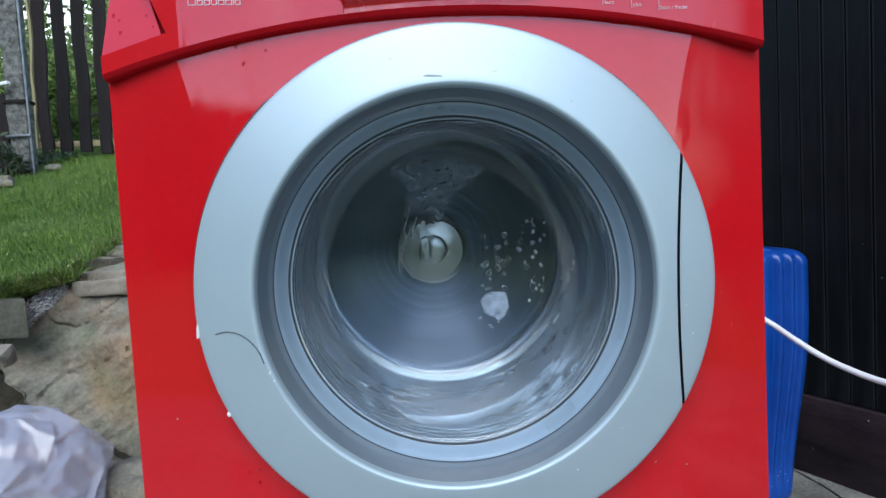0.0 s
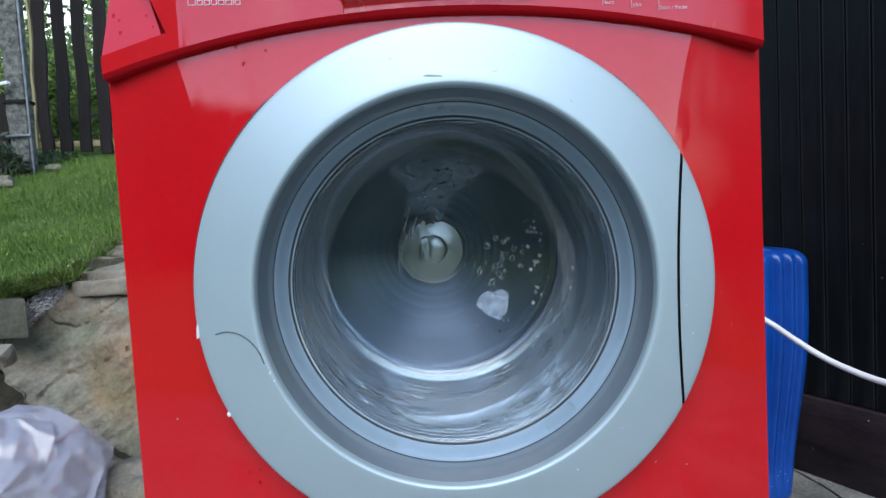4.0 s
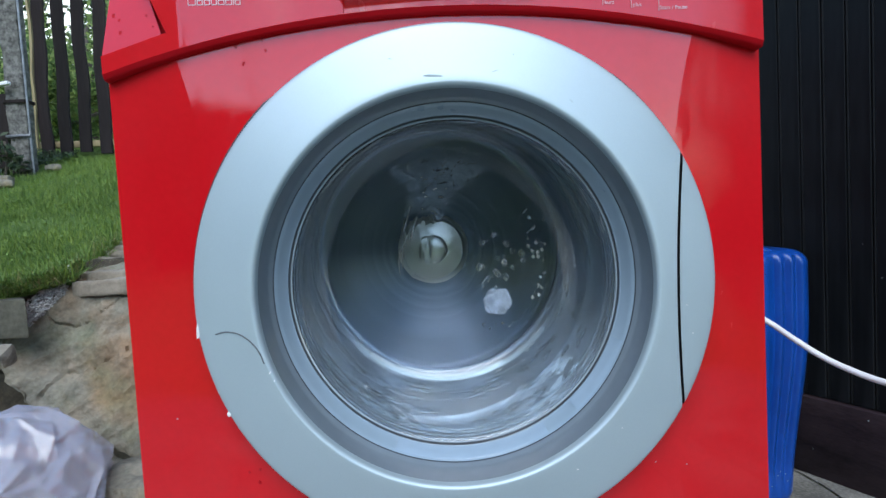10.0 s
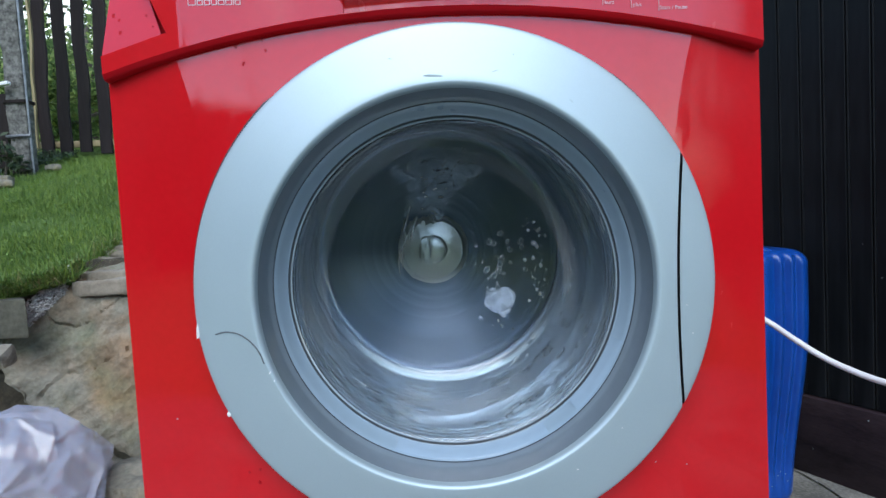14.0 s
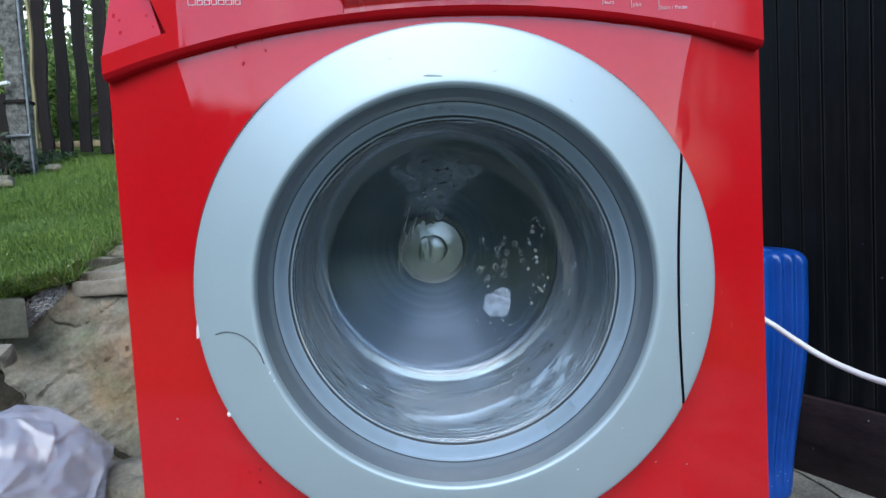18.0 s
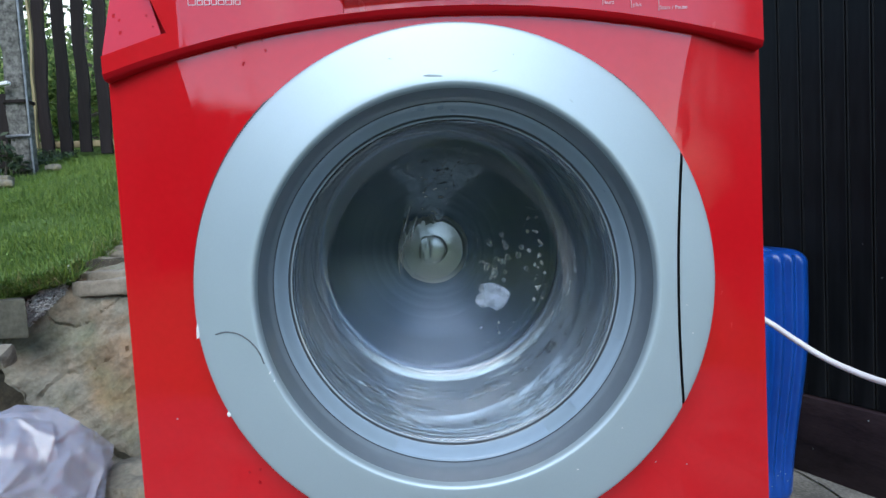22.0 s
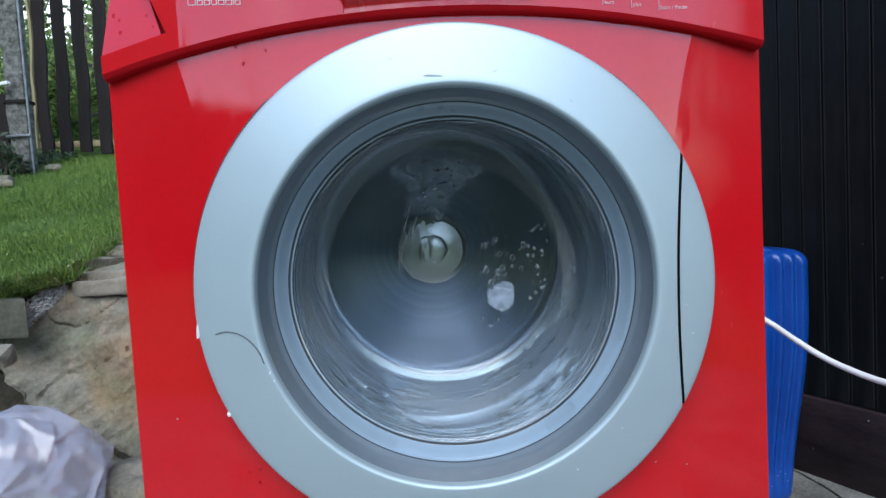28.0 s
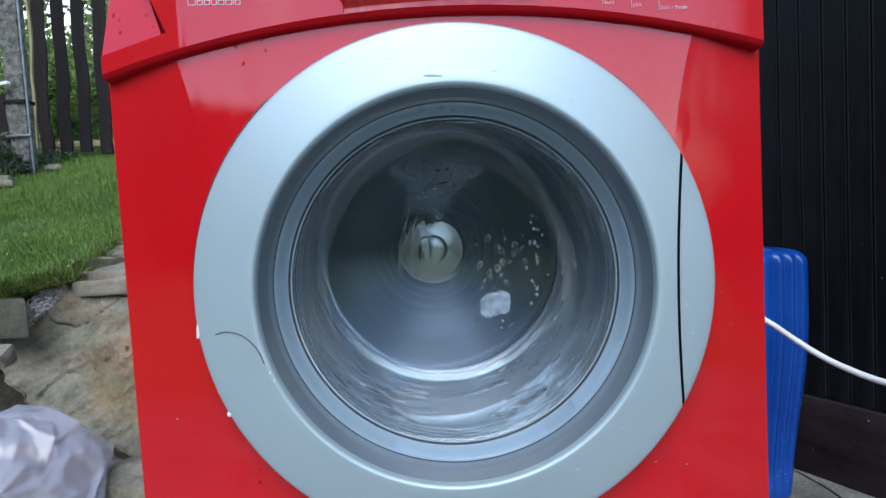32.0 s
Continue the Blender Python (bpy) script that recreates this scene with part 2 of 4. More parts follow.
RAW_WOOD = noisy(material("pale_raw_wood", (0.45, 0.36, 0.18), 0.7), (0.26, 0.20, 0.10), (0.42, 0.34, 0.18), 14, stretch=(1, 1, 0.1), bump=0.2)
POST = noisy(material("lichened_concrete_post", (0.18, 0.18, 0.16), 0.95), (0.045, 0.043, 0.038), (0.20, 0.195, 0.175), 30, 12, low=0.38, high=0.62, bump=0.8, bump_scale=90)
ZINC = noisy(material("dull_zinc", (0.35, 0.37, 0.39), 0.5, 0.8), (0.16, 0.17, 0.18), (0.28, 0.29, 0.30), 30)
# emissive white for the added sheet behind the fence gaps
SKY_SHEET = noisy(material("glowing_sky_sheet", (0.8, 0.8, 0.8), 1.0), (0.75, 0.78, 0.8), (0.85, 0.86, 0.86), 0.05)
SKY_SHEET.node_tree.nodes["Principled BSDF"].inputs["Emission Color"].default_value = (0.95, 1.0, 0.98, 1)
SKY_SHEET.node_tree.nodes["Principled BSDF"].inputs["Emission Strength"].default_value = 0.45
PLASTIC = material("clear_plastic_film", (0.48, 0.48, 0.54), 0.25, Alpha=0.45, Coat_Weight=1.0, Coat_Roughness=0.10, Coat_IOR=1.75)


# ---- mesh helpers ----
def part(name, bm, mat, parent=None, label="", smooth=40):
    me = bpy.data.meshes.new(name)
    if isinstance(bm, bmesh.types.BMesh):
        bmesh.ops.recalc_face_normals(bm, faces=bm.faces[:])
        bm.to_mesh(me)
        bm.free()
    else:
        me.from_pydata(*bm)
    if smooth:
        me.shade_smooth()
        me.set_sharp_from_angle(angle=radians(smooth))
    me.materials.append(mat)
    ob = new(name, me)
    ob.parent = parent
    if label:
        ob["label"] = label
    return ob


def share(name, me, parent, m):
    ob = new(name, me)
    ob.parent = parent
    ob.matrix_basis = m
    return ob


def lathe(profile, steps=160, closed=False):
    """A surface of revolution about the local y axis from (radius, y) pairs."""
    bm = bmesh.new()
    rings = []
    for r, y in profile:
        if r < 1e-6:
            rings.append([bm.verts.new((0, y, 0))])
        else:
            rings.append([bm.verts.new((r * math.cos(a), y, r * math.sin(a))) for a in (math.tau * i / steps for i in range(steps))])
    if closed:
        rings.append(rings[0])
    for a, b in zip(rings, rings[1:]):
        for i in range(steps):
            j = (i + 1) % steps
            quad = [a[i % len(a)], a[j % len(a)], b[j % len(b)], b[i % len(b)]]
            quad = [v for k, v in enumerate(quad) if v not in quad[:k]]
            if len(quad) > 2:
                bm.faces.new(quad)
    return bm


def rounded(points, steps=6):
    """A smooth run of (radius, y) pairs through the given ones."""
    p = [points[0], *points, points[-1]]
    out = []
    for a, b, c, d in zip(p, p[1:], p[2:], p[3:]):
        for k in range(steps):
            t = k / steps
            out.append(tuple(0.5 * (2 * b[i] + (c[i] - a[i]) * t + (2 * a[i] - 5 * b[i] + 4 * c[i] - d[i]) * t * t + (3 * b[i] - a[i] - 3 * c[i] + d[i]) * t ** 3)
                             for i in range(len(b))))
    return out + [points[-1]]


def box(x0, x1, y0, y1, z0, z1, bevel=0.0, segments=2):
    bm = bmesh.new()
    bmesh.ops.create_cube(bm, size=1)
    for v in bm.verts:
        v.co = ((x0 + x1) / 2 + v.co.x * (x1 - x0), (y0 + y1) / 2 + v.co.y * (y1 - y0), (z0 + z1) / 2 + v.co.z * (z1 - z0))
    if bevel:
        bmesh.ops.bevel(bm, geom=bm.edges[:], offset=bevel, segments=segments, affect="EDGES", profile=0.5)
    return bm


def sheet(nu, nv, f):
    """A grid of nu x nv cells whose corners f(u, v) gives, u and v from 0 to 1."""
    bm = bmesh.new()
    rows = [[bm.verts.new(f(i / nu, j / nv)) for i in range(nu + 1)] for j in range(nv + 1)]
    for a, b in zip(rows, rows[1:]):
        for i in range(nu):
            bm.faces.new((a[i], a[i + 1], b[i + 1], b[i]))
    return bm


def tube(points, radius, sides=10, steps=8):
    line = [Vector(p) for p in rounded(points, steps)]
    bm = bmesh.new()
    rings = []
    for i, p in enumerate(line):
        way = (line[min(i + 1, len(line) - 1)] - line[max(i - 1, 0)]).normalized()
        side = way.cross(Vector((0.31, 0.2, 1))).normalized()
        up = side.cross(way)
        rings.append([bm.verts.new(p + radius * (math.cos(a) * side + math.sin(a) * up)) for a in (math.tau * k / sides for k in range(sides))])
    for a, b in zip(rings, rings[1:]):
        for k in range(sides):
            bm.faces.new((a[k], a[(k + 1) % sides], b[(k + 1) % sides], b[k]))
    bm.faces.new(rings[0])
    bm.faces.new(rings[-1])
    return bm


def smoothstep(a, b, x):
    t = min(1.0, max(0.0, (x - a) / (b - a)))
    return t * t * (3 - 2 * t)


def lumps(p, size, octaves=4):
    return noise.fractal(Vector(p) / size, 1.0, 2.0, octaves)


# ---- ground: flat yard, a bank behind it, and a lawn that climbs to the fence ----
def lawn(x, y):
    return 0.385 + 0.30 * (y - 0.72) if y < 2.9 else 1.039 + 0.10 * (min(y, 9.0) - 2.9)


def terrain(x, y):
    back = 0.20 * smoothstep(-1.75, -1.45, x)      # the bank stands further back under the rocks
    k = smoothstep(0.70 + back, 0.80 + back, y)
    return -0.02 * (1 - k) + k * (lawn(x, y) - 0.03 + 0.012 * lumps((x, y, 0), 0.3))


def axis(near, far):
    """Coordinates that are close together from near[0] to near[1] and spread out to the horizon."""
    a, b, n = near
    inner = [a + (b - a) * i / n for i in range(n + 1)]
    out = [far * (k / 12) ** 3 for k in range(1, 13)]
    return [a - o for o in reversed(out)] + inner + [b + o for o in out]


xs, ys = axis((-4.5, 1.5, 90), 900), axis((-1.5, 3.5, 100), 900)
ground = bmesh.new()
grid = [[ground.verts.new((x, y, terrain(x, y))) for x in xs] for y in ys]
for a, b in zip(grid, grid[1:]):
    for i in range(len(xs) - 1):
        ground.faces.new((a[i], a[i + 1], b[i + 1], b[i]))
tagged(part("ground", ground, TURF, smooth=60), "grassy sloping ground with dark soil patches", "ground", kind="structure")

pavement = new("pavement")
tagged(pavement, "weathered grey concrete yard with cracks", "pavement", kind="structure")


def crack(y):
    """Where the long crack runs across the yard."""
    return 0.6400 - 0.0011 * max(0.0, (y - 0.395) / 0.1) - 0.62 * max(0.0, y - 0.40) ** 1.7 + 0.0022 * lumps((1.0, y, 0), 0.02)


def slab_mesh(side):
    def f(u, v):
        y = 0.76 - 1.80 * v
        far = u ** 3 if side < 0 else u ** 2
        x = crack(y) + (-0.0034 - 3.6 * far if side < 0 else 0.0030 + 0.42 * far)
        return x, y, 0.004 * lumps((x, y, 0.3), 0.2) - (0.003 if u < 0.001 else 0)
    return sheet(120, 120, f)


for s in (-1, 1):
    part("concrete_slab", slab_mesh(s), CONCRETE, pavement)

# ---- the black boarded wall beside the yard ----
wall_east = tagged(new("wall_east"), "black-stained vertical board wall on a dark brown sill beam", "wall", kind="structure")
wall_east.matrix_basis = pose(0.6386, 0.4740, 0.0, 0, 0, 26.29)      # local y runs along the wall, away from the yard's front
part("backing", box(0.033, 0.10, -4.1, 0.5, -0.02, 2.35), BLACK, wall_east)
part("sill_beam", box(0.0, 0.032, -4.1, 0.5, 0.0, 0.1425, 0.003), BEAM, wall_east, "dark brown painted sill beam with scuffs")
PITCH = 0.0377
board = bmesh.new()
w = PITCH / 2 - 0.0005
shape = [(-w, 0.012), (-w, 0.0030), (-w + 0.0008, 0.0008), (-w + 0.0020, 0.0), (w - 0.0048, 0.0), (w - 0.0040, 0.0012), (w - 0.0030, 0.0002), (w - 0.0016, -0.0004), (w - 0.0004, 0.0008), (w, 0.0030), (w, 0.012)]
low = [board.verts.new((d, y, 0.0)) for y, d in shape]
high = [board.verts.new((d, y, 2.2)) for y, d in shape]
for i in range(len(shape)):
    j = (i + 1) % len(shape)
    board.faces.new((low[i], low[j], high[j], high[i]))
board.faces.new(low)
board.faces.new(high)
first = part("board", board, BOARD, wall_east, smooth=0)
first.location = (0.012, -0.0003 + PITCH / 2, 0.1445)
for i in range(-108, 13):
    if i:
        share("board", first.data, wall_east, pose(0.012 + random.uniform(-0.0007, 0.0007), -0.0003 + PITCH * (i + 0.5), 0.1445))

# ---- washing machine ----
machine = tagged(new("washing_machine"), "glossy red front-loading washing machine with large silver porthole door", "washing machine")
CX, CZ = 0.0061, 0.4366          # the door's axis


def crease(z):
    return 0.2050 + 0.0295 * (max(0.0, z - 0.44) / 0.217) ** 2 + 0.0080 * (max(0.0, 0.32 - z) / 0.10) ** 2


def front_y(x, z):
    c, a = crease(z), abs(x)
    if a < c:
        return -0.004 * (1 - (a / c) ** 2) - 0.002
    return -0.002 + 0.0085 * (a - c) / (0.2998 - c)


def arch(x):
    """The height of the control panel's lower edge."""
    return 0.686 - 0.043 * (x / 0.3) ** 2


def front(u, v):
    s, k = (-1 if u < 0.5 else 1), abs(u - 0.5) * 2
    z = 0.07 + 0.61 * v
    for _ in range(3):
        c = crease(z)
        a = c * k / 0.7 if k < 0.7 else c + (0.2998 - c) * (k - 0.7) / 0.3
        z = 0.07 + (arch(a) + 0.004 - 0.07) * v
    c = crease(z)
    a = c * k / 0.7 if k < 0.7 else c + (0.2998 - c) * (k - 0.7) / 0.3
    return s * a, front_y(s * a, z), z


panel = sheet(120, 100, front)
bmesh.ops.delete(panel, geom=[f for f in panel.faces if math.hypot(f.calc_center_median().x - CX, f.calc_center_median().z - CZ) < 0.20], context="FACES")
part("front_panel", panel, RED, machine, "glossy red enamelled front with faceted sides", smooth=3)
side = bmesh.new()                    # its front edge slopes back beside the detergent drawer
flank = [side.verts.new((-0.2998, y, z)) for y, z in ((0.0068, 0.03), (0.0068, 0.655), (0.062, 0.82), (0.58, 0.82), (0.58, 0.03))]
side.faces.new(flank)
inside = bmesh.ops.extrude_face_region(side, geom=side.faces[:])
bmesh.ops.translate(side, vec=(0.0043, 0, 0), verts=[v for v in inside["geom"] if isinstance(v, bmesh.types.BMVert)])
bmesh.ops.bevel(side, geom=side.edges[:], offset=0.0012, segments=2, affect="EDGES", profile=0.5)
part("side_panel", side, RED, machine)
part("side_panel", box(0.2955, 0.2998, 0.0068, 0.58, 0.03, 0.82, 0.0015), RED, machine)
part("back_panel", box(-0.2955, 0.2955, 0.575, 0.58, 0.03, 0.82), ZINC, machine)
part("bottom_panel", box(-0.2955, 0.2955, 0.02, 0.575, 0.03, 0.034), ZINC, machine)
part("plinth", box(-0.2965, 0.2965, 0.006, 0.018, 0.014, 0.069, 0.002), RED_DARK, machine)
part("worktop", box(-0.2985, 0.2985, 0.01, 0.585, 0.8205, 0.85, 0.006, 3), RED, machine)
for fx in (-0.25, 0.25):
    for fy in (0.06, 0.53):
        foot = part("foot", lathe([(0, 0), (0.02, 0), (0.022, 0.004), (0.02, 0.012), (0.008, 0.014), (0.008, 0.032), (0, 0.032)], 20), BLACK, machine)
        foot.matrix_basis = pose(fx, fy, 0.002, 90)


# control panel: overhangs the front with an arched lower edge
FRAME = -0.2265                 # left of this the panel turns to the side and frames the drawer


def control_y(x, z):
    y = -0.0075 - 0.007 * (1 - (x / 0.3) ** 2)
    if x < FRAME:
        return y + 0.03 * (FRAME - x)
    y += 0.02 * (z - arch(x)) * smoothstep(FRAME, FRAME + 0.002, x)
    brow = smoothstep(-0.0805, -0.0785, x) * smoothstep(0.0905, 0.0885, x)      # the middle juts forward over the grip of the lid
    return y - 0.020 * brow * smoothstep(arch(x) + 0.004, arch(x) + 0.024, z)


def control(u, v):
    x = FRAME + (0.2965 - FRAME) * u
    z = arch(x) + (0.8195 - arch(x)) * v ** 1.8
    return x, control_y(x, z), z


control_panel = part("control_panel", sheet(300, 70, control), RED, machine, "glossy red control panel with arched lower edge", smooth=25)


# detergent drawer: leans back inside its frame, with an open joint along its slanting side
LEAN = 0.36


def drawer_bottom(x):
    return 0.6596 + 0.0156 * min(1.0, (x + 0.298) / 0.058)


def drawer_side(z):
    return -0.2372 - 0.42 * (z - 0.6752)


def frame_low(u, v):
    x = -0.2985 + (FRAME + 0.2985) * u
    z = arch(x) + (drawer_bottom(x) - arch(x)) * v
    return x, control_y(x, z), z


def frame_side(u, v):
    z = 0.6752 + (0.8195 - 0.6752) * v
    x = drawer_side(z) + (FRAME - drawer_side(z)) * u
    return x, control_y(x, z), z


def drawer_face(u, v):
    x = -0.2985 + (drawer_side(0.6752) - 0.0055 + 0.2985) * u
    z = drawer_bottom(x) - 0.0005 + (0.815 - drawer_bottom(x)) * v
    x = -0.2985 + (drawer_side(max(z, 0.6752)) - 0.0055 + 0.2985) * u
    return x, control_y(x, 0.68) + 0.0016 + LEAN * (z - drawer_bottom(x)), z


part("frame", sheet(40, 8, frame_low), RED, control_panel, "red frame under the detergent drawer", smooth=30)
part("frame", sheet(10, 20, frame_side), RED, control_panel, "red frame beside the detergent drawer", smooth=30)
part("drawer_front", sheet(24, 24, drawer_face), RED, control_panel, "glossy red detergent drawer front", smooth=30)


def joint(u, v):
    z = 0.672 + 0.140 * v
    x = drawer_side(max(z, 0.6752)) - 0.0095 + 0.0110 * u
    return x, control_y(x, 0.68) + 0.0110 + LEAN * (z - drawer_bottom(x)), z


part("drawer_joint", sheet(3, 20, joint), RED_DARK, control_panel, "dark open joint beside the drawer")


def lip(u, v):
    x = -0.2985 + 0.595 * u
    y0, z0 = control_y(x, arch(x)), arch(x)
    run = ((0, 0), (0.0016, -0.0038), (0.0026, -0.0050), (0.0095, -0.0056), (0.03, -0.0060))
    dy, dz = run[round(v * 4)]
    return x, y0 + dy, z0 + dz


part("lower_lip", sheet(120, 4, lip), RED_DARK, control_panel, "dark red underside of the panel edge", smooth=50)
part("seam", box(-0.0803, -0.0797, -0.0150, -0.002, 0.6845, 0.6900), RED_DARK, control_panel)


def lettering(text, x, z, size):
    cu = bpy.data.curves.new("print", "FONT")
    cu.body, cu.size = text, size
    ob = bpy.data.objects.new("print", cu)
    me = bpy.data.meshes.new_from_object(ob)
    me.materials.append(PRINT)
    bpy.data.objects.remove(ob)
    word = new("print", me)
    word.parent = control_panel
    y = control_y(x, z)
    word.matrix_basis = pose(x, y - 0.0005, z, 87.7, 0, math.degrees(math.atan(0.1556 * x)))
    return word


lettering("Start / Pause", 0.2008, 0.6742, 0.0050)
lettering("plus", 0.1765, 0.6778, 0.0050)
lettering("kurz", 0.1510, 0.6808, 0.0050)
for lx, lz in ((0.1495, 0.680), (0.1750, 0.6765), (0.2000, 0.673)):
    yy = control_y(lx, lz)
    part("print_line", box(lx - 0.0002, lx + 0.0002, yy - 0.0008, yy - 0.0003, lz, lz + 0.013), PRINT, control_panel)
bx = -0.2162
for k, wide in enumerate((0.0072, 0.0052, 0.0054, 0.0052, 0.0058, 0.0058, 0.0007, 0.0050)):
    low, tall = 0.6978 - 0.0470 * (bx + 0.2162), (0.0066, 0.0046, 0.0046, 0.0066, 0.0046, 0.0046, 0.0046, 0.0046)[k]
    mark = bmesh.new()
    strokes = ((0, wide, 0, 0.0007), (0, 0.0007, 0, tall), (wide - 0.0007, wide, 0, tall), (0, wide, tall - 0.0007, tall)) if wide > 0.001 else ((0, wide, 0, tall),)
    for x0, x1, z0, z1 in strokes:
        yy = control_y(bx + x0, low + z0)
        mark.faces.new([mark.verts.new(p) for p in ((bx + x0, yy - 0.0004, low + z0), (bx + x1, yy - 0.0004, low + z0), (bx + x1, yy - 0.0004, low + z1), (bx + x0, yy - 0.0004, low + z1))])
    part("print_mark", mark, PRINT, control_panel, "pale printed mark", smooth=0)
    bx += wide + 0.0009

# porthole door
door = new("door")
door.parent = machine
door.location = (CX, 0, CZ)
RING = rounded([(0.2318, 0.004), (0.2328, -0.010), (0.2331, -0.0180), (0.2322, -0.0225), (0.2290, -0.0253), (0.2150, -0.0285), (0.1980, -0.0317), (0.1850, -0.0341), (0.1805, -0.0347), (0.1782, -0.0347), (0.1765, -0.0336), (0.1754, -0.0315), (0.1748, -0.027)], 5)
BOW, GAP = 0.55, 0.1955


def ring_piece(keep, shift):
    bm = lathe(RING, 240)
    for v in bm.verts:
        v.co.x -= BOW * v.co.z ** 2 + 0.028 * v.co.z
    bmesh.ops.bisect_plane(bm, geom=bm.verts[:] + bm.edges[:] + bm.faces[:], plane_co=(GAP + shift, 0, 0), plane_no=(keep, 0, 0), clear_inner=True)
    edge = [e for e in bm.edges if e.is_boundary and all(abs(v.co.x - GAP - shift) < 1e-5 for v in e.verts)]
    down = bmesh.ops.extrude_edge_only(bm, edges=edge)
    for v in down["geom"]:
        if isinstance(v, bmesh.types.BMVert):
            v.co.y += 0.016
        elif isinstance(v, bmesh.types.BMFace):
            v.material_index = 1
    for v in bm.verts:
        v.co.x += BOW * v.co.z ** 2 + 0.028 * v.co.z
    return bm


door_ring = part("door_ring", ring_piece(-1, -0.0018), SILVER, door, "silver-painted plastic door ring, scratched and chipped", smooth=35)
grip = part("handle", ring_piece(1, 0.0010), SILVER, door, "curved silver grip let into the door ring", smooth=35)
# walls of the grip's gap are coloured black to give its shade
for piece in (door_ring, grip):
    piece.data.materials.append(BLACK)
# the widened dark rim draws the shade along the ring's outer side
part("ring_back", lathe([(0.2310, 0.0045), (0.2400, 0.0005), (0.2402, -0.004), (0.2330, -0.0050), (0.225, -0.010), (0.19, -0.016), (0.1765, -0.016), (0.173, 0.006), (0.2310, 0.0045)], 200), SLATE, door, "back of the door ring, its dark rim drawn as shade")
part("bezel", lathe(rounded([(0.1749, -0.0275), (0.1742, -0.018), (0.1725, -0.006), (0.1700, -0.001), (0.1692, 0.0005)], 4), 200), BEZEL, door, "dark grey inner bezel")
part("seal_line", lathe([(0.1693, 0.0004), (0.1690, 0.0012), (0.1683, 0.0012), (0.1680, 0.0008)], 200), SLATE, door)
part("trim_ring", lathe(rounded([(0.1682, 0.0006), (0.1660, 0.004), (0.1630, 0.011), (0.1603, 0.0165), (0.1592, 0.0175)], 4), 200), TRIM, door, "pale grey plastic ring around the glass")
# two arcs of the ring in a paler, bluer tone
for a0, a1 in ((151, 203), (112, 139)):
    def section_point(u, v, a0=a0, a1=a1):
        a, i = radians(a0 + (a1 - a0) * u), v * 4
        r, y = ((0.1671, 0.0018), (0.1658, 0.0030), (0.1632, 0.0092), (0.1604, 0.0148), (0.1597, 0.0160))[round(i)]
        return (r - 0.0003) * math.sin(a), y - 0.0003, (r - 0.0003) * math.cos(a)
    part("pale_section", sheet(40, 4, section_point), PALE_TRIM, door, "paler section of the plastic ring", smooth=60)
part("glass_seal", lathe([(0.1594, 0.0172), (0.1589, 0.0190), (0.1578, 0.0196), (0.1571, 0.0188)], 200), SLATE, door, "thin dark seal around the glass")
part("glass_rim", lathe([(0.1566 + 0.0009 * math.cos(math.tau * k / 8), 0.0186 + 0.0009 * math.sin(math.tau * k / 8)) for k in range(8)], 200, True), RIM, door, "pale polished edge of the glass")

BOWL = [(0.1572, 0.0190), (0.1545, 0.0210), (0.1537, 0.0235), (0.1530, 0.0250), (0.1529, 0.0275), (0.1523, 0.0295), (0.1521, 0.0325), (0.1515, 0.0345), (0.1505, 0.050), (0.1480, 0.080), (0.1465, 0.095), (0.1435, 0.108), (0.1385, 0.1165), (0.1320, 0.1202), (0.120, 0.1207), (0.06, 0.1208), (0.0, 0.1208)]
inner = rounded(BOWL, 4)
outer = []
for i, (r, y) in enumerate(inner):
    (r0, y0), (r1, y1) = inner[max(0, i - 1)], inner[min(len(inner) - 1, i + 1)]
    run = math.hypot(r1 - r0, y1 - y0)
    outer.append((max(0.0, r + 0.0035 * (y1 - y0) / run) if r > 0 else 0.0, y - 0.0035 * (r1 - r0) / run))
cut = next(i for i, (r, y) in enumerate(inner) if r < 0.1325)


def skewed(bm):
    """The bowl leans: its lower side slopes up towards the drum, its upper side runs nearly level."""
    for v in bm.verts:
        k = min(1.0, max(0.0, (v.co.y - 0.02) / 0.095))
        v.co.x, v.co.z = v.co.x - 0.0085 * k, v.co.z + 0.0210 * k
    return bm


def film_height(x, z):
    """How thick the water stands where it runs down the drum side of the glass, over the hub."""
    up = (z - 0.43) / 0.155
    mid = -0.026 + 0.030 * smoothstep(0.35, 0.95, up)
    half = 0.020 + 0.026 * smoothstep(0.30, 0.85, up)
    edge = 1 - abs(x - mid) / half + 0.55 * lumps((x, 0.2, z * 0.5), 0.018, 3)
    ends = smoothstep(0.0, 0.12, up) * smoothstep(1.02, 0.86, up + 0.10 * lumps((x, 0, 0), 0.02, 2))
    lean = 0.9 * smoothstep(-0.02, 0.02, x)
    a, b = x * math.cos(lean) - z * math.sin(lean), x * math.sin(lean) + z * math.cos(lean)
    runs = noise.ridged_multi_fractal(Vector((a / 0.0085, b / 0.026, 0.7)), 1.0, 2.0, 3, 1.0, 2.0)
    beads = max(0.0, lumps((x, 3.1, z), 0.0055, 2)) * smoothstep(0.45, 0.75, up)
    return smoothstep(0.0, 0.5, edge) * ends * (0.00012 + (0.00022 + 0.00022 * smoothstep(0.35, 0.65, up)) * runs + 0.0022 * beads)


face = skewed(lathe(inner[cut:-1] + [(0.0, 0.1208), (0.0, 0.1243)] + [(0.0008 * i, 0.1243) for i in range(1, 150)] + [p for p in outer[cut:-1][::-1] if p[0] > 0.1196], 400, True))
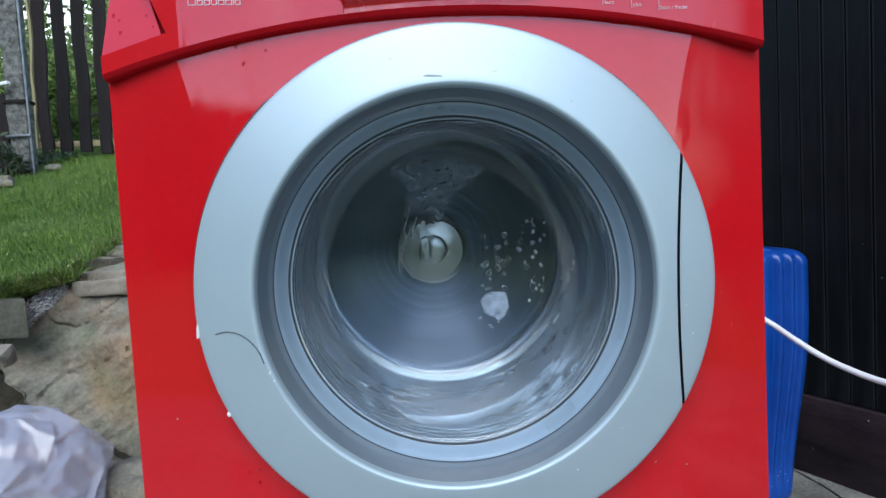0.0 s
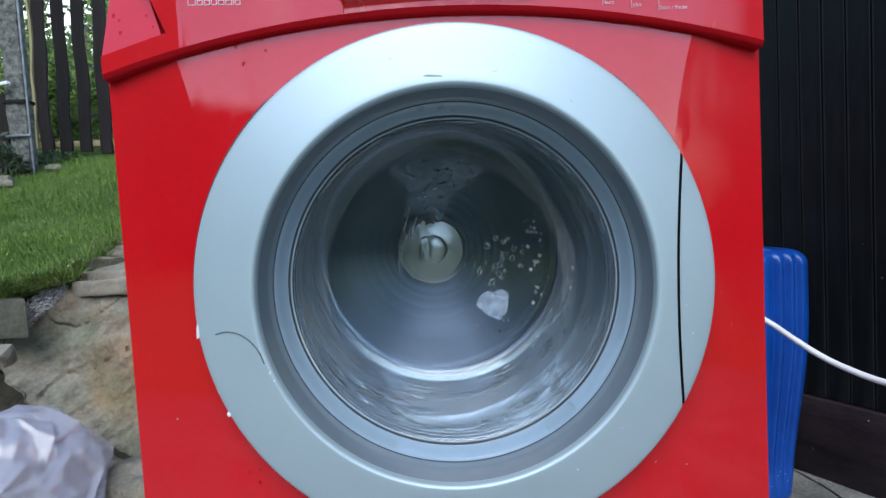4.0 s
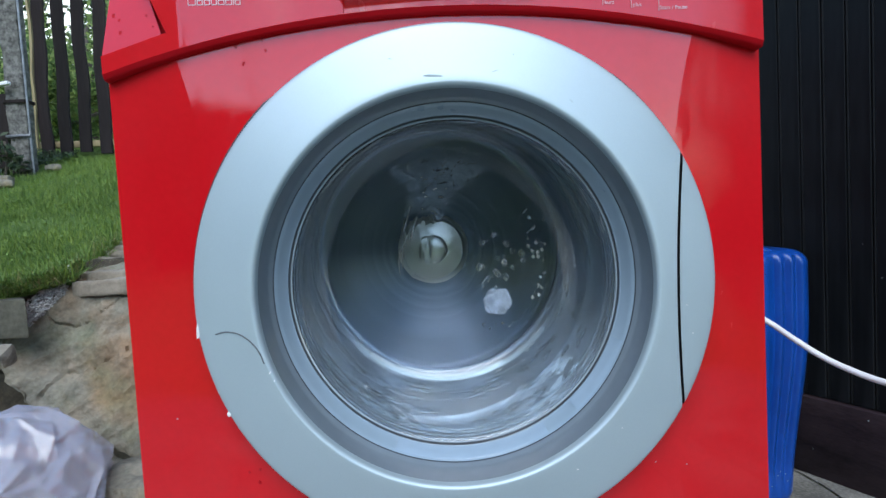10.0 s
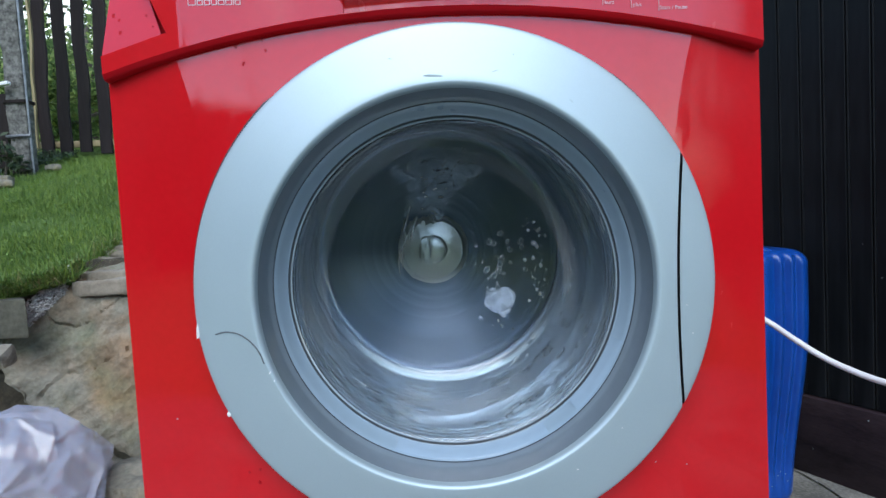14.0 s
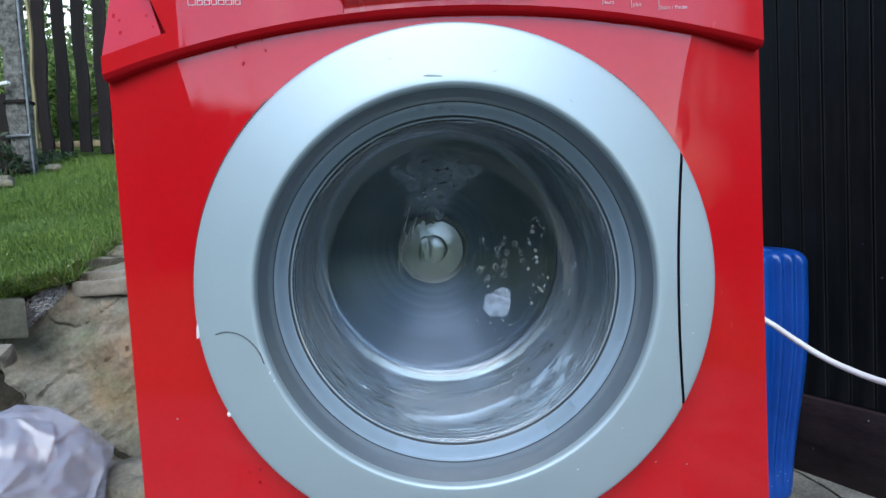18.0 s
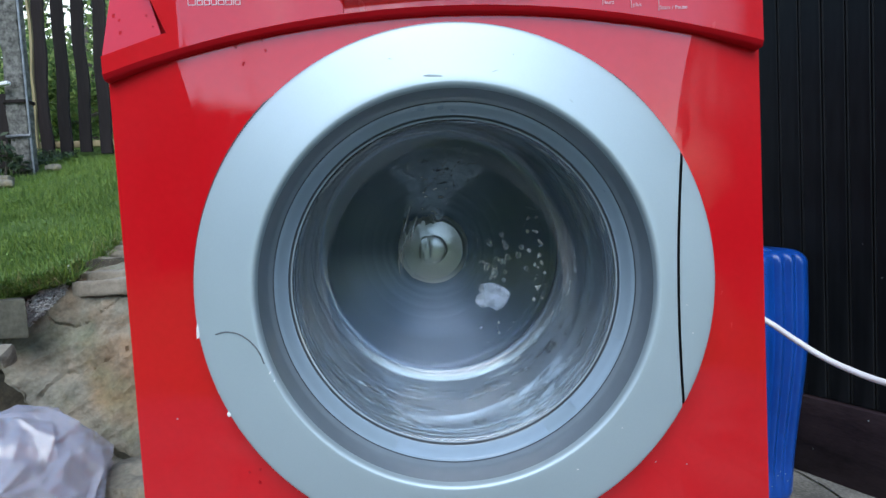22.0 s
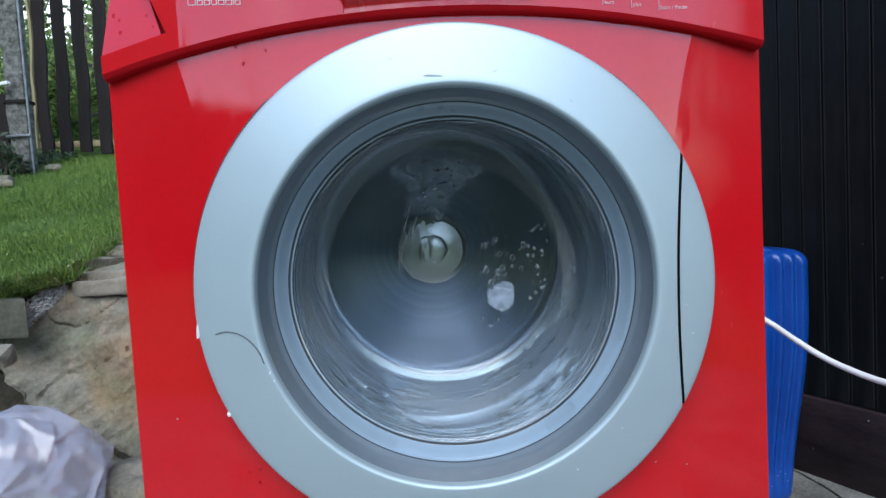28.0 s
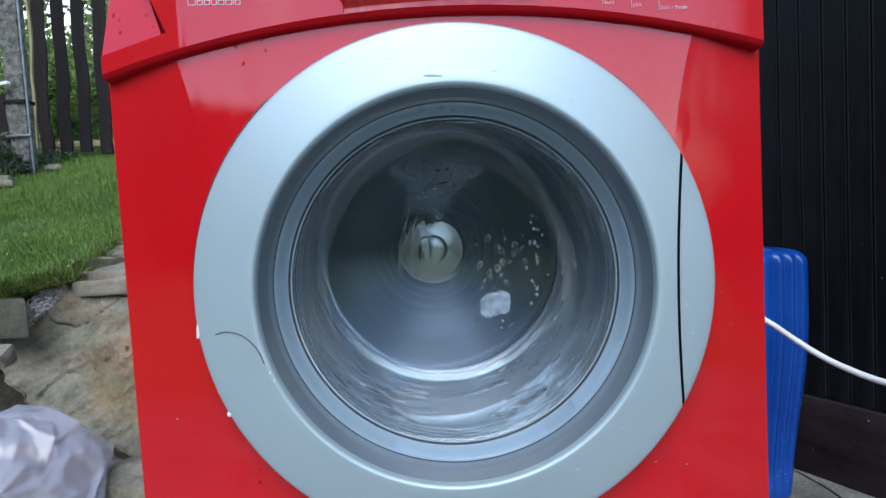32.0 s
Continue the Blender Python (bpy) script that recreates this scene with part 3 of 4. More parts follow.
for v in face.verts:
    if v.co.y > 0.1242:
        v.co.y += film_height(v.co.x + CX, v.co.z + CZ)
glass = part("glass_bowl", face, GLASS, door, "clear bowl of thick door glass with water running down it", smooth=60)
bowl_wall = part("bowl_wall", skewed(lathe(inner[:cut + 1] + outer[:cut + 1][::-1], 160, True)), WET_GLASS, door, "wet streaked side of the glass bowl", smooth=60)
glass.visible_shadow = bowl_wall.visible_shadow = False

# chips and the long scratch on the silver ring


def ring_y(r):
    for (r0, y0), (r1, y1) in zip(RING, RING[1:]):
        if r1 <= r <= r0:
            return y0 + (y1 - y0) * (r0 - r) / max(1e-6, r0 - r1)
    return -0.033


def on_ring(x, z, lift=0.0003):
    far = max(1.0, math.hypot(x - CX, z - CZ) / 0.2312)
    x, z = CX + (x - CX) / far, CZ + (z - CZ) / far
    return x - CX, ring_y(math.hypot(x - CX, z - CZ)) - lift, z - CZ


part("scratch", tube([on_ring(*p) for p in ((-0.2073, 0.4085), (-0.198, 0.4105), (-0.187, 0.4088), (-0.178, 0.4035), (-0.1712, 0.396), (-0.1675, 0.389), (-0.165, 0.3815))], 0.0006, 6), SCRATCH, door_ring,
     "long dark scratch")
for sx, sz, wx, wz, turn in ((-0.2262, 0.4125, 0.0034, 0.0165, 6), (-0.2045, 0.3343, 0.0050, 0.0055, 35), (-0.1606, 0.3733, 0.0012, 0.0032, 28), (-0.2135, 0.3545, 0.0009, 0.0012, 0),
                             (-0.1575, 0.3660, 0.0010, 0.0016, 28), (0.2085, 0.4110, 0.0016, 0.0008, 0), (0.2140, 0.3850, 0.0012, 0.0012, 0), (0.105, 0.269, 0.0022, 0.0009, 10), (0.146, 0.3045, 0.0018, 0.0007, 0)):
    chip = bmesh.new()
    bmesh.ops.create_icosphere(chip, subdivisions=2, radius=1)
    for v in chip.verts:
        v.co = Vector((v.co.x * wx / 2, v.co.y * 0.0005, v.co.z * wz / 2)) * (1 + 0.35 * lumps(v.co * 3 + Vector((sx * 90, sz * 70, 0)), 1.0))
    piece = part("chip", chip, CHIP, door_ring, "white chipped spot")
    piece.matrix_basis = Matrix.Translation(on_ring(sx, sz, 0.0)) @ pose(0, 0, 0, 0, turn, 0)

# gasket and drum
AX, AZ = -0.013, 0.4495
gasket = part("door_gasket", lathe(rounded([(0.205, 0.02), (0.185, 0.024), (0.176, 0.036), (0.182, 0.055), (0.176, 0.075), (0.170, 0.088), (0.176, 0.098)], 4), 120), GASKET, machine, "grey folded rubber gasket")
gasket.location = (CX, 0, CZ)
drum = new("drum")
drum.parent = machine
drum.location = (AX, 0, AZ)
part("drum_shell", lathe(rounded([(0.172, 0.095), (0.180, 0.093), (0.205, 0.100), (0.228, 0.108), (0.2340, 0.122)], 4) + [(0.2345, 0.16), (0.2335, 0.165), (0.2345, 0.17), (0.2345, 0.33), (0.2335, 0.335), (0.2345, 0.34)]
     + rounded([(0.2340, 0.375), (0.228, 0.398), (0.214, 0.409), (0.206, 0.4105)], 5), 160), STEEL, drum, "spinning stainless steel drum wall")
part("back_plate", lathe(rounded([(0.206, 0.4105), (0.2045, 0.423), (0.200, 0.4300), (0.192, 0.4315), (0.180, 0.4285), (0.166, 0.4246), (0.153, 0.4210), (0.140, 0.4196), (0.124, 0.4193), (0.119, 0.4189), (0.114, 0.4192), (0.106, 0.4190), (0.101, 0.4185), (0.096, 0.4189), (0.090, 0.4186), (0.085, 0.4180), (0.080, 0.4182), (0.074, 0.4172), (0.066, 0.4174), (0.058, 0.414)], 4), 160),
     DRUM_BACK, drum, "blurred brushed steel back of the drum")
part("hub", lathe(rounded([(0.058, 0.414), (0.0510, 0.408), (0.0500, 0.396), (0.0484, 0.3876), (0.0445, 0.3862), (0.036, 0.3847), (0.028, 0.3834), (0.0225, 0.3826), (0.0208, 0.3808), (0.0180, 0.3796), (0.011, 0.3784), (0.0, 0.3778)], 5), 96), HUB, drum, "domed bright steel hub")
# the tub around the drum keeps the inside dark
tub = part("tub", lathe([(0.205, 0.05), (0.26, 0.06), (0.262, 0.44), (0.0, 0.45)], 80), GASKET, machine)
tub.location = (AX, 0, AZ)

# ---- soap, water and painted light on the inside of the glass ----
FACE = 0.1256


def lump_mesh(sx, sy, sz, seed, rough=0.3, cuts=3):
    bm = bmesh.new()
    bmesh.ops.create_icosphere(bm, subdivisions=cuts, radius=1)
    off = Vector((seed * 3.7, seed * 1.3, seed * 2.1))
    for v in bm.verts:
        k = 1 + rough * lumps(v.co * 1.3 + off, 1.0, 3)
        v.co = Vector((v.co.x * sx, v.co.y * sy, v.co.z * sz)) * k
    return bm


# faint scuffs on the silver ring
for sx, sz, wx, wz, turn in ((-0.0049, 0.6206, 0.016, 0.0022, 3), (0.0654, 0.6362, 0.0013, 0.0018, 0), (0.0481, 0.6223, 0.006, 0.0006, -15), (-0.0407, 0.6377, 0.004, 0.0005, 8), (0.1128, 0.5936, 0.004, 0.0006, 40)):
    piece = part("scuff", lump_mesh(wx / 2, 0.00035, wz / 2, sx * 50, 0.5, 2), SCUFF, door_ring, "faint grey scuff")
    piece.matrix_basis = Matrix.Translation(on_ring(sx, sz, 0.0)) @ pose(0, 0, 0, 0, turn, 0)

foam = tagged(new("soap_foam"), "small white clump of soap foam clinging to the glass", "foam")
foam.location = (0.0555, FACE + 0.003, 0.398)
CLUMPS = ((0.0, 0.0, 0.0155, 0.0140), (-0.007, -0.002, 0.0090, 0.008), (0.006, 0.004, 0.0095, 0.0095), (0.003, -0.008, 0.0075, 0.0085), (-0.003, 0.007, 0.0085, 0.0080))
clumps = [part("clump", lump_mesh(sx, 0.0012 if k else 0.0026, sz, k + 1, 0.26, 4), FOAM, foam) for k, (_, _, sx, sz) in enumerate(CLUMPS)]

drops = []
rng = random.Random(7)
for k in range(80):
    near = k < 16 or k > 66                                   # the larger bubbles float beside the foam, the fine ones along the edge of the glass
    if near:
        x, z = rng.uniform(0.036, 0.092), rng.uniform(0.412, 0.476)
    else:
        z = rng.uniform(0.385, 0.500)
        x = 0.118 - 2.2 * (z - 0.43) ** 2 - abs(rng.gauss(0, 0.013))
    if k % 9 == 8:
        x, z = rng.uniform(0.035, 0.075), rng.uniform(0.345, 0.378)
    size = rng.choice((0.0014, 0.0019, 0.0024, 0.0028)) if near else rng.choice((0.0007, 0.0009, 0.0012, 0.0016))
    tall = rng.uniform(1.0, 1.5)
    drop = tagged(part("water_drop", lump_mesh(size, 0.0009, size * tall, k, 0.25, 2), WATER if near else DROPLET), "small soapy water drop sliding over the door glass", "water drop", "drops on the door glass")
    if size > 0.0011:
        turns = [(1.0 + 0.16 * lumps((math.cos(0.7 * i), math.sin(0.7 * i), k), 1.0, 2), math.tau * i / 12) for i in range(12)]
        ring = tube([(size * q * math.cos(a), 0.0004, size * tall * q * math.sin(a)) for q, a in turns + turns[:1]], size * 0.16, 5, 2)
        part("bubble_rim", ring, DROPLET, drop, "bright soapy rim of the drop")
    drops.append((drop, x, z, rng.uniform(0.003, 0.010), rng.uniform(0, math.tau), rng.uniform(0.25, 0.9), rng.uniform(-30, 30)))


def bowl_at(angle, y, lift):
    """A place on the drum side of the bowl's wall: angle about its axis, depth, and height above the glass."""
    for (r0, y0), (r1, y1) in zip(BOWL, BOWL[1:]):
        if y0 <= y <= y1:
            r = r0 + (r1 - r0) * (y - y0) / (y1 - y0) + lift
    k = min(1.0, (y - 0.02) / 0.095)
    return Vector((CX + r * math.cos(angle) - 0.0085 * k, y, CZ + r * math.sin(angle) + 0.0210 * k))


ripples = []
rng = random.Random(31)
for k in range(46):
    right = k < 26
    angle = radians(rng.uniform(-78, -18) if right else rng.uniform(-150, -70))
    y = rng.uniform(0.035, 0.112)
    long = rng.uniform(0.004, 0.012) if right else rng.uniform(0.008, 0.026)
    ripple = part("water_ripple", lump_mesh(long, rng.uniform(0.0014, 0.0036), 0.0020, k * 1.7, 0.6, 3), WATER)
    tagged(ripple, "thin rivulet of water on the side of the glass bowl", "water", "rivulets on the bowl")
    ripples.append((ripple, angle, y, right, rng.uniform(0, 6), rng.uniform(0.6, 1.6)))


def ripple_pose(angle, y):
    return Matrix.Translation(bowl_at(angle, y, 0.0048)) @ pose(0, 0, 0, 0, 90 - math.degrees(angle), 0)


for turn, y, long in ((-121, 0.052, 0.011), (-127, 0.045, 0.013), (-114, 0.070, 0.014), (-119, 0.075, 0.010), (-133, 0.050, 0.012), (-100, 0.036, 0.022), (-78, 0.034, 0.016), (-106, 0.098, 0.016)):
    ripple = part("water_ripple", lump_mesh(long, 0.0016, 0.0026, turn * 0.37, 0.5, 3), WATER)
    tagged(ripple, "long dark rivulet of water low on the glass bowl", "water", "rivulets on the bowl")
    ripples.append((ripple, radians(turn), y, False, turn * 0.1, 0.6))
for k in range(34):
    angle, y = radians(rng.uniform(-62, -2)), rng.uniform(0.106, 0.1175)
    ripple = part("water_ripple", lump_mesh(rng.uniform(0.0015, 0.005), rng.uniform(0.0008, 0.0020), 0.0014, k * 2.9, 0.6, 2), WATER if k % 3 else SOAPY)
    tagged(ripple, "small crinkle of water at the rim of the glass bowl", "water", "rivulets on the bowl")
    ripples.append((ripple, angle, y, True, rng.uniform(0, 6), rng.uniform(0.6, 1.6)))
for ripple, angle, y, _, _, _ in ripples:
    ripple.matrix_basis = ripple_pose(angle, y)

films = []
for name, mat, y0, y1, lift, spread, label in (("bowl_film", SUDS, 0.026, 0.112, 0.0056, 85, "bluish soapy film of water low on the glass bowl"), ("bowl_film", SUDS_EDGE, 0.1150, 0.1198, 0.0062, 70, "pale suds along the inner rim of the glass bowl"),
                                               ("bowl_film", SUDS_THIN, 0.030, 0.116, 0.0072, 105, "thin restless film of suds on the glass bowl"),
                                               ("bowl_film", SUDS_PATCH, 0.030, 0.075, 0.0080, 28, "pale smear of suds drifting up the side of the glass bowl"),
                                               ("bowl_film", CORNER_LIGHT, 0.096, 0.1168, 0.0070, 84, "pale grey band painted as the lit corner of the glass bowl"),
                                               ("bowl_film", VEIL, 0.034, 0.1190, 0.0064, 180, "faint grey veil added to brighten the glass bowl all round"),
                                               ("bowl_film", SIDE_GLARE, 0.030, 0.0960, 0.0076, 120, "grey veil painted as glare high on the glass bowl")):
    def film_point(u, v, y0=y0, y1=y1, lift=lift, spread=spread):
        p = bowl_at(radians(-90 + spread * (2 * u - 1)), y0 + (y1 - y0) * v, lift + 0.0006 * lumps((u * 9, v * 4, spread), 0.5))
        return p.x - CX, p.y, p.z - CZ
    film_ob = tagged(part(name, sheet(150, 20, film_point), mat, smooth=60), label, "soap film", "soap on the bowl")
    film_ob.location = (CX, 0, CZ)
    films.append(film_ob)

# thin pale tubes modelled as the glints along the inner edge of the glass
rng = random.Random(41)
for k in range(26):
    start = radians(rng.uniform(112, 142) if k < 14 else rng.uniform(8, 52))
    run, deep, drift = radians(rng.uniform(2, 7)), rng.uniform(0.0215, 0.034), rng.uniform(-0.003, 0.003)
    line = [bowl_at(start + run * q / 4, deep + drift * q / 4, -0.0006) for q in range(5)]
    tagged(part("edge_glint", tube(line, rng.uniform(0.00025, 0.0006), 6, 3), SOAPY), "thin pale arc modelled as a glint on the glass edge", "water", "runs along the glass edge")

# fine trickles near the top of the glass, over the hub
rng = random.Random(13)
for k in range(64):
    x, z = rng.gauss(0.004, 0.020), rng.gauss(0.556, 0.013)
    tilt = rng.gauss(40, 40)
    long = rng.uniform(0.0010, 0.0036)
    bend = [(long * q, 0.0, long * rng.uniform(-0.35, 0.35)) for q in (-1, -0.4, 0.3, 1)]
    trickle = part("water_trickle", tube(bend, rng.uniform(0.0003, 0.0006), 6, 3), DROPLET if k % 3 else SOAPY)
    trickle.matrix_basis = pose(x, FACE + 0.0012, z, 0, -tilt, 0)
    tagged(trickle, "fine bright trickle of water on the door glass", "water", "trickles on the door glass")
for run in (((-0.030, 0.500), (-0.034, 0.490), (-0.037, 0.478)), ((-0.041, 0.482), (-0.046, 0.470), (-0.049, 0.458), (-0.0495, 0.444)), ((-0.036, 0.515), (-0.043, 0.494), (-0.046, 0.486)), ((-0.050, 0.467), (-0.053, 0.452), (-0.0525, 0.436))):
    trickle = part("water_trickle", tube([(x, FACE + 0.0008, z) for x, z in run], 0.0007, 8), DROPLET)
    tagged(trickle, "thin run of water down the door glass", "water", "trickles on the door glass")

# water spots left on the red front
rng = random.Random(17)
spots = [(-0.1555, 0.6672), (-0.1735, 0.6475), (-0.1795, 0.6625), (-0.0985, 0.6835), (-0.0970, 0.6755), (-0.1530, 0.6575), (-0.196, 0.272), (-0.187, 0.262), (-0.186, 0.274), (-0.181, 0.284)]
for x, z in spots:
    size = rng.uniform(0.0008, 0.0017)
    spot = part("water_spot", lump_mesh(size * 0.85, 0.00015, size * rng.uniform(0.9, 1.4), x * 90, 0.6, 2), RED_DARK)
    spot.location = (x, front_y(x, z) - 0.0002, z)
    tagged(spot, "small dark water spot on the red enamel", "water spot", "spots on the red front")
for x, z, size in ((-0.2915, 0.6995, 0.0022), (-0.2855, 0.6945, 0.0014), (-0.2825, 0.6815, 0.0018), (-0.2590, 0.6955, 0.0014), (-0.2515, 0.6840, 0.0010)):
    spot = part("water_spot", lump_mesh(size, 0.00008, size * 1.2, x * 70, 0.4, 2), RED_DARK)
    spot.matrix_basis = pose(x, control_y(x, 0.68) + 0.0015 + LEAN * (z - drawer_bottom(x)), z, -math.degrees(math.atan(LEAN)))
    tagged(spot, "faint dried water spot on the drawer front", "water spot", "spots on the drawer")

# flecks of pale paint on the machine, the boards and the beam
for parent, m, size in ((machine, pose(-0.2613, front_y(-0.2613, 0.325), 0.325), 0.0006), (machine, pose(0.1866, front_y(0.1866, 0.2577), 0.2577), 0.0005), (machine, pose(0.2168, front_y(0.2168, 0.2531), 0.2531), 0.0006),
                        (wall_east, pose(0.0115, -0.098, 0.4185, 0, 0, 90), 0.0005), (wall_east, pose(0.0115, -0.1249, 0.3646, 0, 0, 90), 0.0009), (wall_east, pose(0.0, -0.1086, 0.1276, 0, 0, 90), 0.0011), (wall_east, pose(0.0, -0.02, 0.05, 0, 0, 90), 0.0007)):
    fleck = part("paint_fleck", lump_mesh(size, 0.0004, size * 1.3, size * 9000, 0.5, 2), SCUFF, parent, "small pale fleck")
    fleck.matrix_basis = m

# ---- blue jerrycan ----
can = tagged(new("jerrycan"), "blue ribbed plastic jerrycan standing on the concrete by the black wall", "jerrycan")
can.location = (0.455, 0.445, 0.004)


def can_ring(z):
    k = z / 0.415
    half = 0.104 + 0.028 * smoothstep(0.0, 0.75, k)
    deep = 0.095 + 0.012 * smoothstep(0.0, 0.75, k)
    tuck = 0.0
    if z < 0.02:
        tuck = 0.018 * (1 - math.sqrt(max(0, 1 - (1 - z / 0.02) ** 2)))
    if z > 0.393:
        tuck = 0.024 * (1 - math.sqrt(max(0, 1 - ((z - 0.393) / 0.022) ** 2)))
    ring = []
    for i in range(256):
        a = math.tau * i / 256
        c, s = math.cos(a), math.sin(a)
        e = 0.36
        x = (half - tuck) * math.copysign(abs(c) ** e, c)
        y = (deep - tuck) * math.copysign(abs(s) ** e, s)
        flute = 0
        if 0.02 < z < 0.414:
            fade = smoothstep(0.02, 0.06, z) * smoothstep(0.414, 0.396, z)
            for g in (-0.098, -0.079, -0.060, 0.060, 0.079, 0.098):
                flute += 0.009 * fade * math.exp(-((x - g * half / 0.132) / 0.0060) ** 2)
        y -= math.copysign(flute, y)
        ring.append((x, y, z))
    return ring


bm = bmesh.new()
rings = [[bm.verts.new(p) for p in can_ring(z)] for z in [0, 0.002, 0.005, 0.01, 0.02] + [0.02 + 0.365 * i / 24 for i in range(1, 25)] + [0.39, 0.396, 0.401, 0.406, 0.410, 0.413, 0.4148]]
for a, b in zip(rings, rings[1:]):
    for i in range(256):
        bm.faces.new((a[i], a[(i + 1) % 256], b[(i + 1) % 256], b[i]))
bm.faces.new(rings[0])
bm.faces.new(rings[-1])
part("can_body", bm, BLUE, can, smooth=50)
part("can_handle", tube([(0.010, -0.082, 0.402), (0.020, -0.082, 0.412), (0.045, -0.082, 0.4155), (0.066, -0.082, 0.412), (0.080, -0.082, 0.400)], 0.0050, 10), BLUE, can)
part("cap", lathe([(0, 0.005), (0.024, 0.005), (0.026, 0.0), (0.026, -0.02), (0, -0.02)], 24), BLACK, can).matrix_basis = pose(-0.07, 0, 0.415, -90)

rng = random.Random(23)
for k in range(7):
    scuff = part("scuff", lump_mesh(rng.uniform(0.0005, 0.0016), 0.0003, rng.uniform(0.0003, 0.0007), k * 1.9, 0.6, 2), SCUFF, can, "pale scuff")
    scuff.matrix_basis = pose(rng.uniform(0.045, 0.088), -0.0985, rng.uniform(0.03, 0.075), 0, rng.uniform(-60, 60), 0)

# ---- mains cable ----
tagged(part("power_cable", tube([(0.30, 0.61, 0.40), (0.40, 0.595, 0.43), (0.375, 0.47, 0.425), (0.415, 0.335, 0.365), (0.476, 0.30, 0.320), (0.493, 0.27, 0.301), (0.513, 0.24, 0.281), (0.530, 0.21, 0.269), (0.549, 0.17, 0.261), (0.575, 0.10, 0.262),
                                 (0.600, 0.0, 0.285), (0.616, -0.1, 0.30), (0.66, -0.2, 0.24), (0.70, -0.28, 0.10), (0.74, -0.36, 0.012), (0.80, -0.5, 0.008)], 0.0042, 12)
            , CABLE), "thin white power cable hanging across the jerrycan", "cable")


# ---- rocks, curb and steps at the bank ----
def slab(name, outline, thick, m, seed, rough, label, cuts=4, mat=STONE, bevel=0.012, category="stone", group=""):
    """A broken stone: an outline in its own plane, given thickness, chipped edges and an uneven face."""
    bm = bmesh.new()
    bm.faces.new([bm.verts.new((x, y, 0)) for x, y in outline])
    top = bmesh.ops.extrude_face_region(bm, geom=bm.faces[:])
    for v in top["geom"]:
        if isinstance(v, bmesh.types.BMVert):
            v.co.z += thick
    bmesh.ops.bevel(bm, geom=bm.edges[:], offset=bevel, segments=2, affect="EDGES", profile=0.6)
    bmesh.ops.triangulate(bm, faces=bm.faces[:])
    for _ in range(cuts):
        bmesh.ops.subdivide_edges(bm, edges=[e for e in bm.edges if e.calc_length() > 0.0075], cuts=1, use_grid_fill=False)
        bmesh.ops.triangulate(bm, faces=[f for f in bm.faces if len(f.verts) > 3])
    bm.normal_update()
    off = Vector((seed * 1.7, seed * 0.9, seed * 2.3))
    shift = {}
    for v in bm.verts:
        p = v.co + off
        h = lumps(p, 0.15, 5)
        grit = noise.ridged_multi_fractal(p / 0.05, 1.0, 2.0, 4, 1.0, 2.0)
        bed = noise.ridged_multi_fractal(Vector(((p.x * 0.8 + p.y * 0.6) / 0.16, (p.y * 0.8 - p.x * 0.6) / 0.05, p.z / 0.1)), 1.0, 2.0, 3, 1.0, 2.0)
        split = abs(lumps((p.x * 0.75 + p.y * 0.65, (p.y * 0.75 - p.x * 0.65) * 2.2, 0.3), 0.30, 2) - 0.08)      # a few long open cracks
        cleft = -0.50 * smoothstep(0.030, 0.0, split) * (0.4 + 0.6 * smoothstep(-0.1, 0.2, lumps(p - off, 0.12, 2)))
        shift[v] = v.normal * rough * (0.75 * h + 0.16 * grit + 0.46 * bed + cleft - 0.8)
    for v, d in shift.items():
        v.co += d
    ob = part(name, bm, mat, smooth=32)
    ob.matrix_basis = m
    return tagged(ob, label, category, group)


SLOPE = pose(-0.73, 0.675, 0.0, 62, 0, 0)       # local y runs up the bank, local z out of it
slab("rock_slab", [(-0.265, 0.20), (-0.16, 0.09), (0.0, 0.035), (0.14, -0.02), (0.36, -0.02), (0.36, 0.52), (0.02, 0.51), (-0.05, 0.495), (-0.145, 0.452), (-0.222, 0.385), (-0.295, 0.295)], 0.09, SLOPE @ pose(0, 0, -0.070), 3, 0.022,
     "large rough grey-brown rock slab leaning on the bank", 7)
slab("rock_slab", [(-0.13, -0.03), (0.30, -0.06), (0.30, 0.02), (0.12, 0.02), (0.0, 0.06), (-0.10, 0.11), (-0.16, 0.09)], 0.06, SLOPE @ pose(0, 0, -0.115), 9, 0.016, "dark damp rock under the leaning slab", 4)
slab("rock", [(-0.09, -0.06), (0.10, -0.08), (0.13, 0.05), (0.0, 0.09), (-0.10, 0.05)], 0.07, pose(-0.545, 0.50, 0.0), 5, 0.012, "pale rounded rock lying on the concrete", 4, bevel=0.02)
slab("rock", [(-0.034, -0.018), (0.008, -0.022), (0.014, 0.018), (-0.028, 0.02)], 0.042, pose(-0.911, 0.655, 0.241, 25, 0, 10), 6, 0.010, "small reddish rock wedged in the bank", 4)
slab("rock", [(-0.05, -0.05), (0.03, -0.04), (0.04, 0.05), (-0.05, 0.05)], 0.11, pose(-1.02, 0.67, 0.06, 18, 0, -12), 7, 0.012, "small grey rock at the foot of the bank", 4)
rng = random.Random(21)
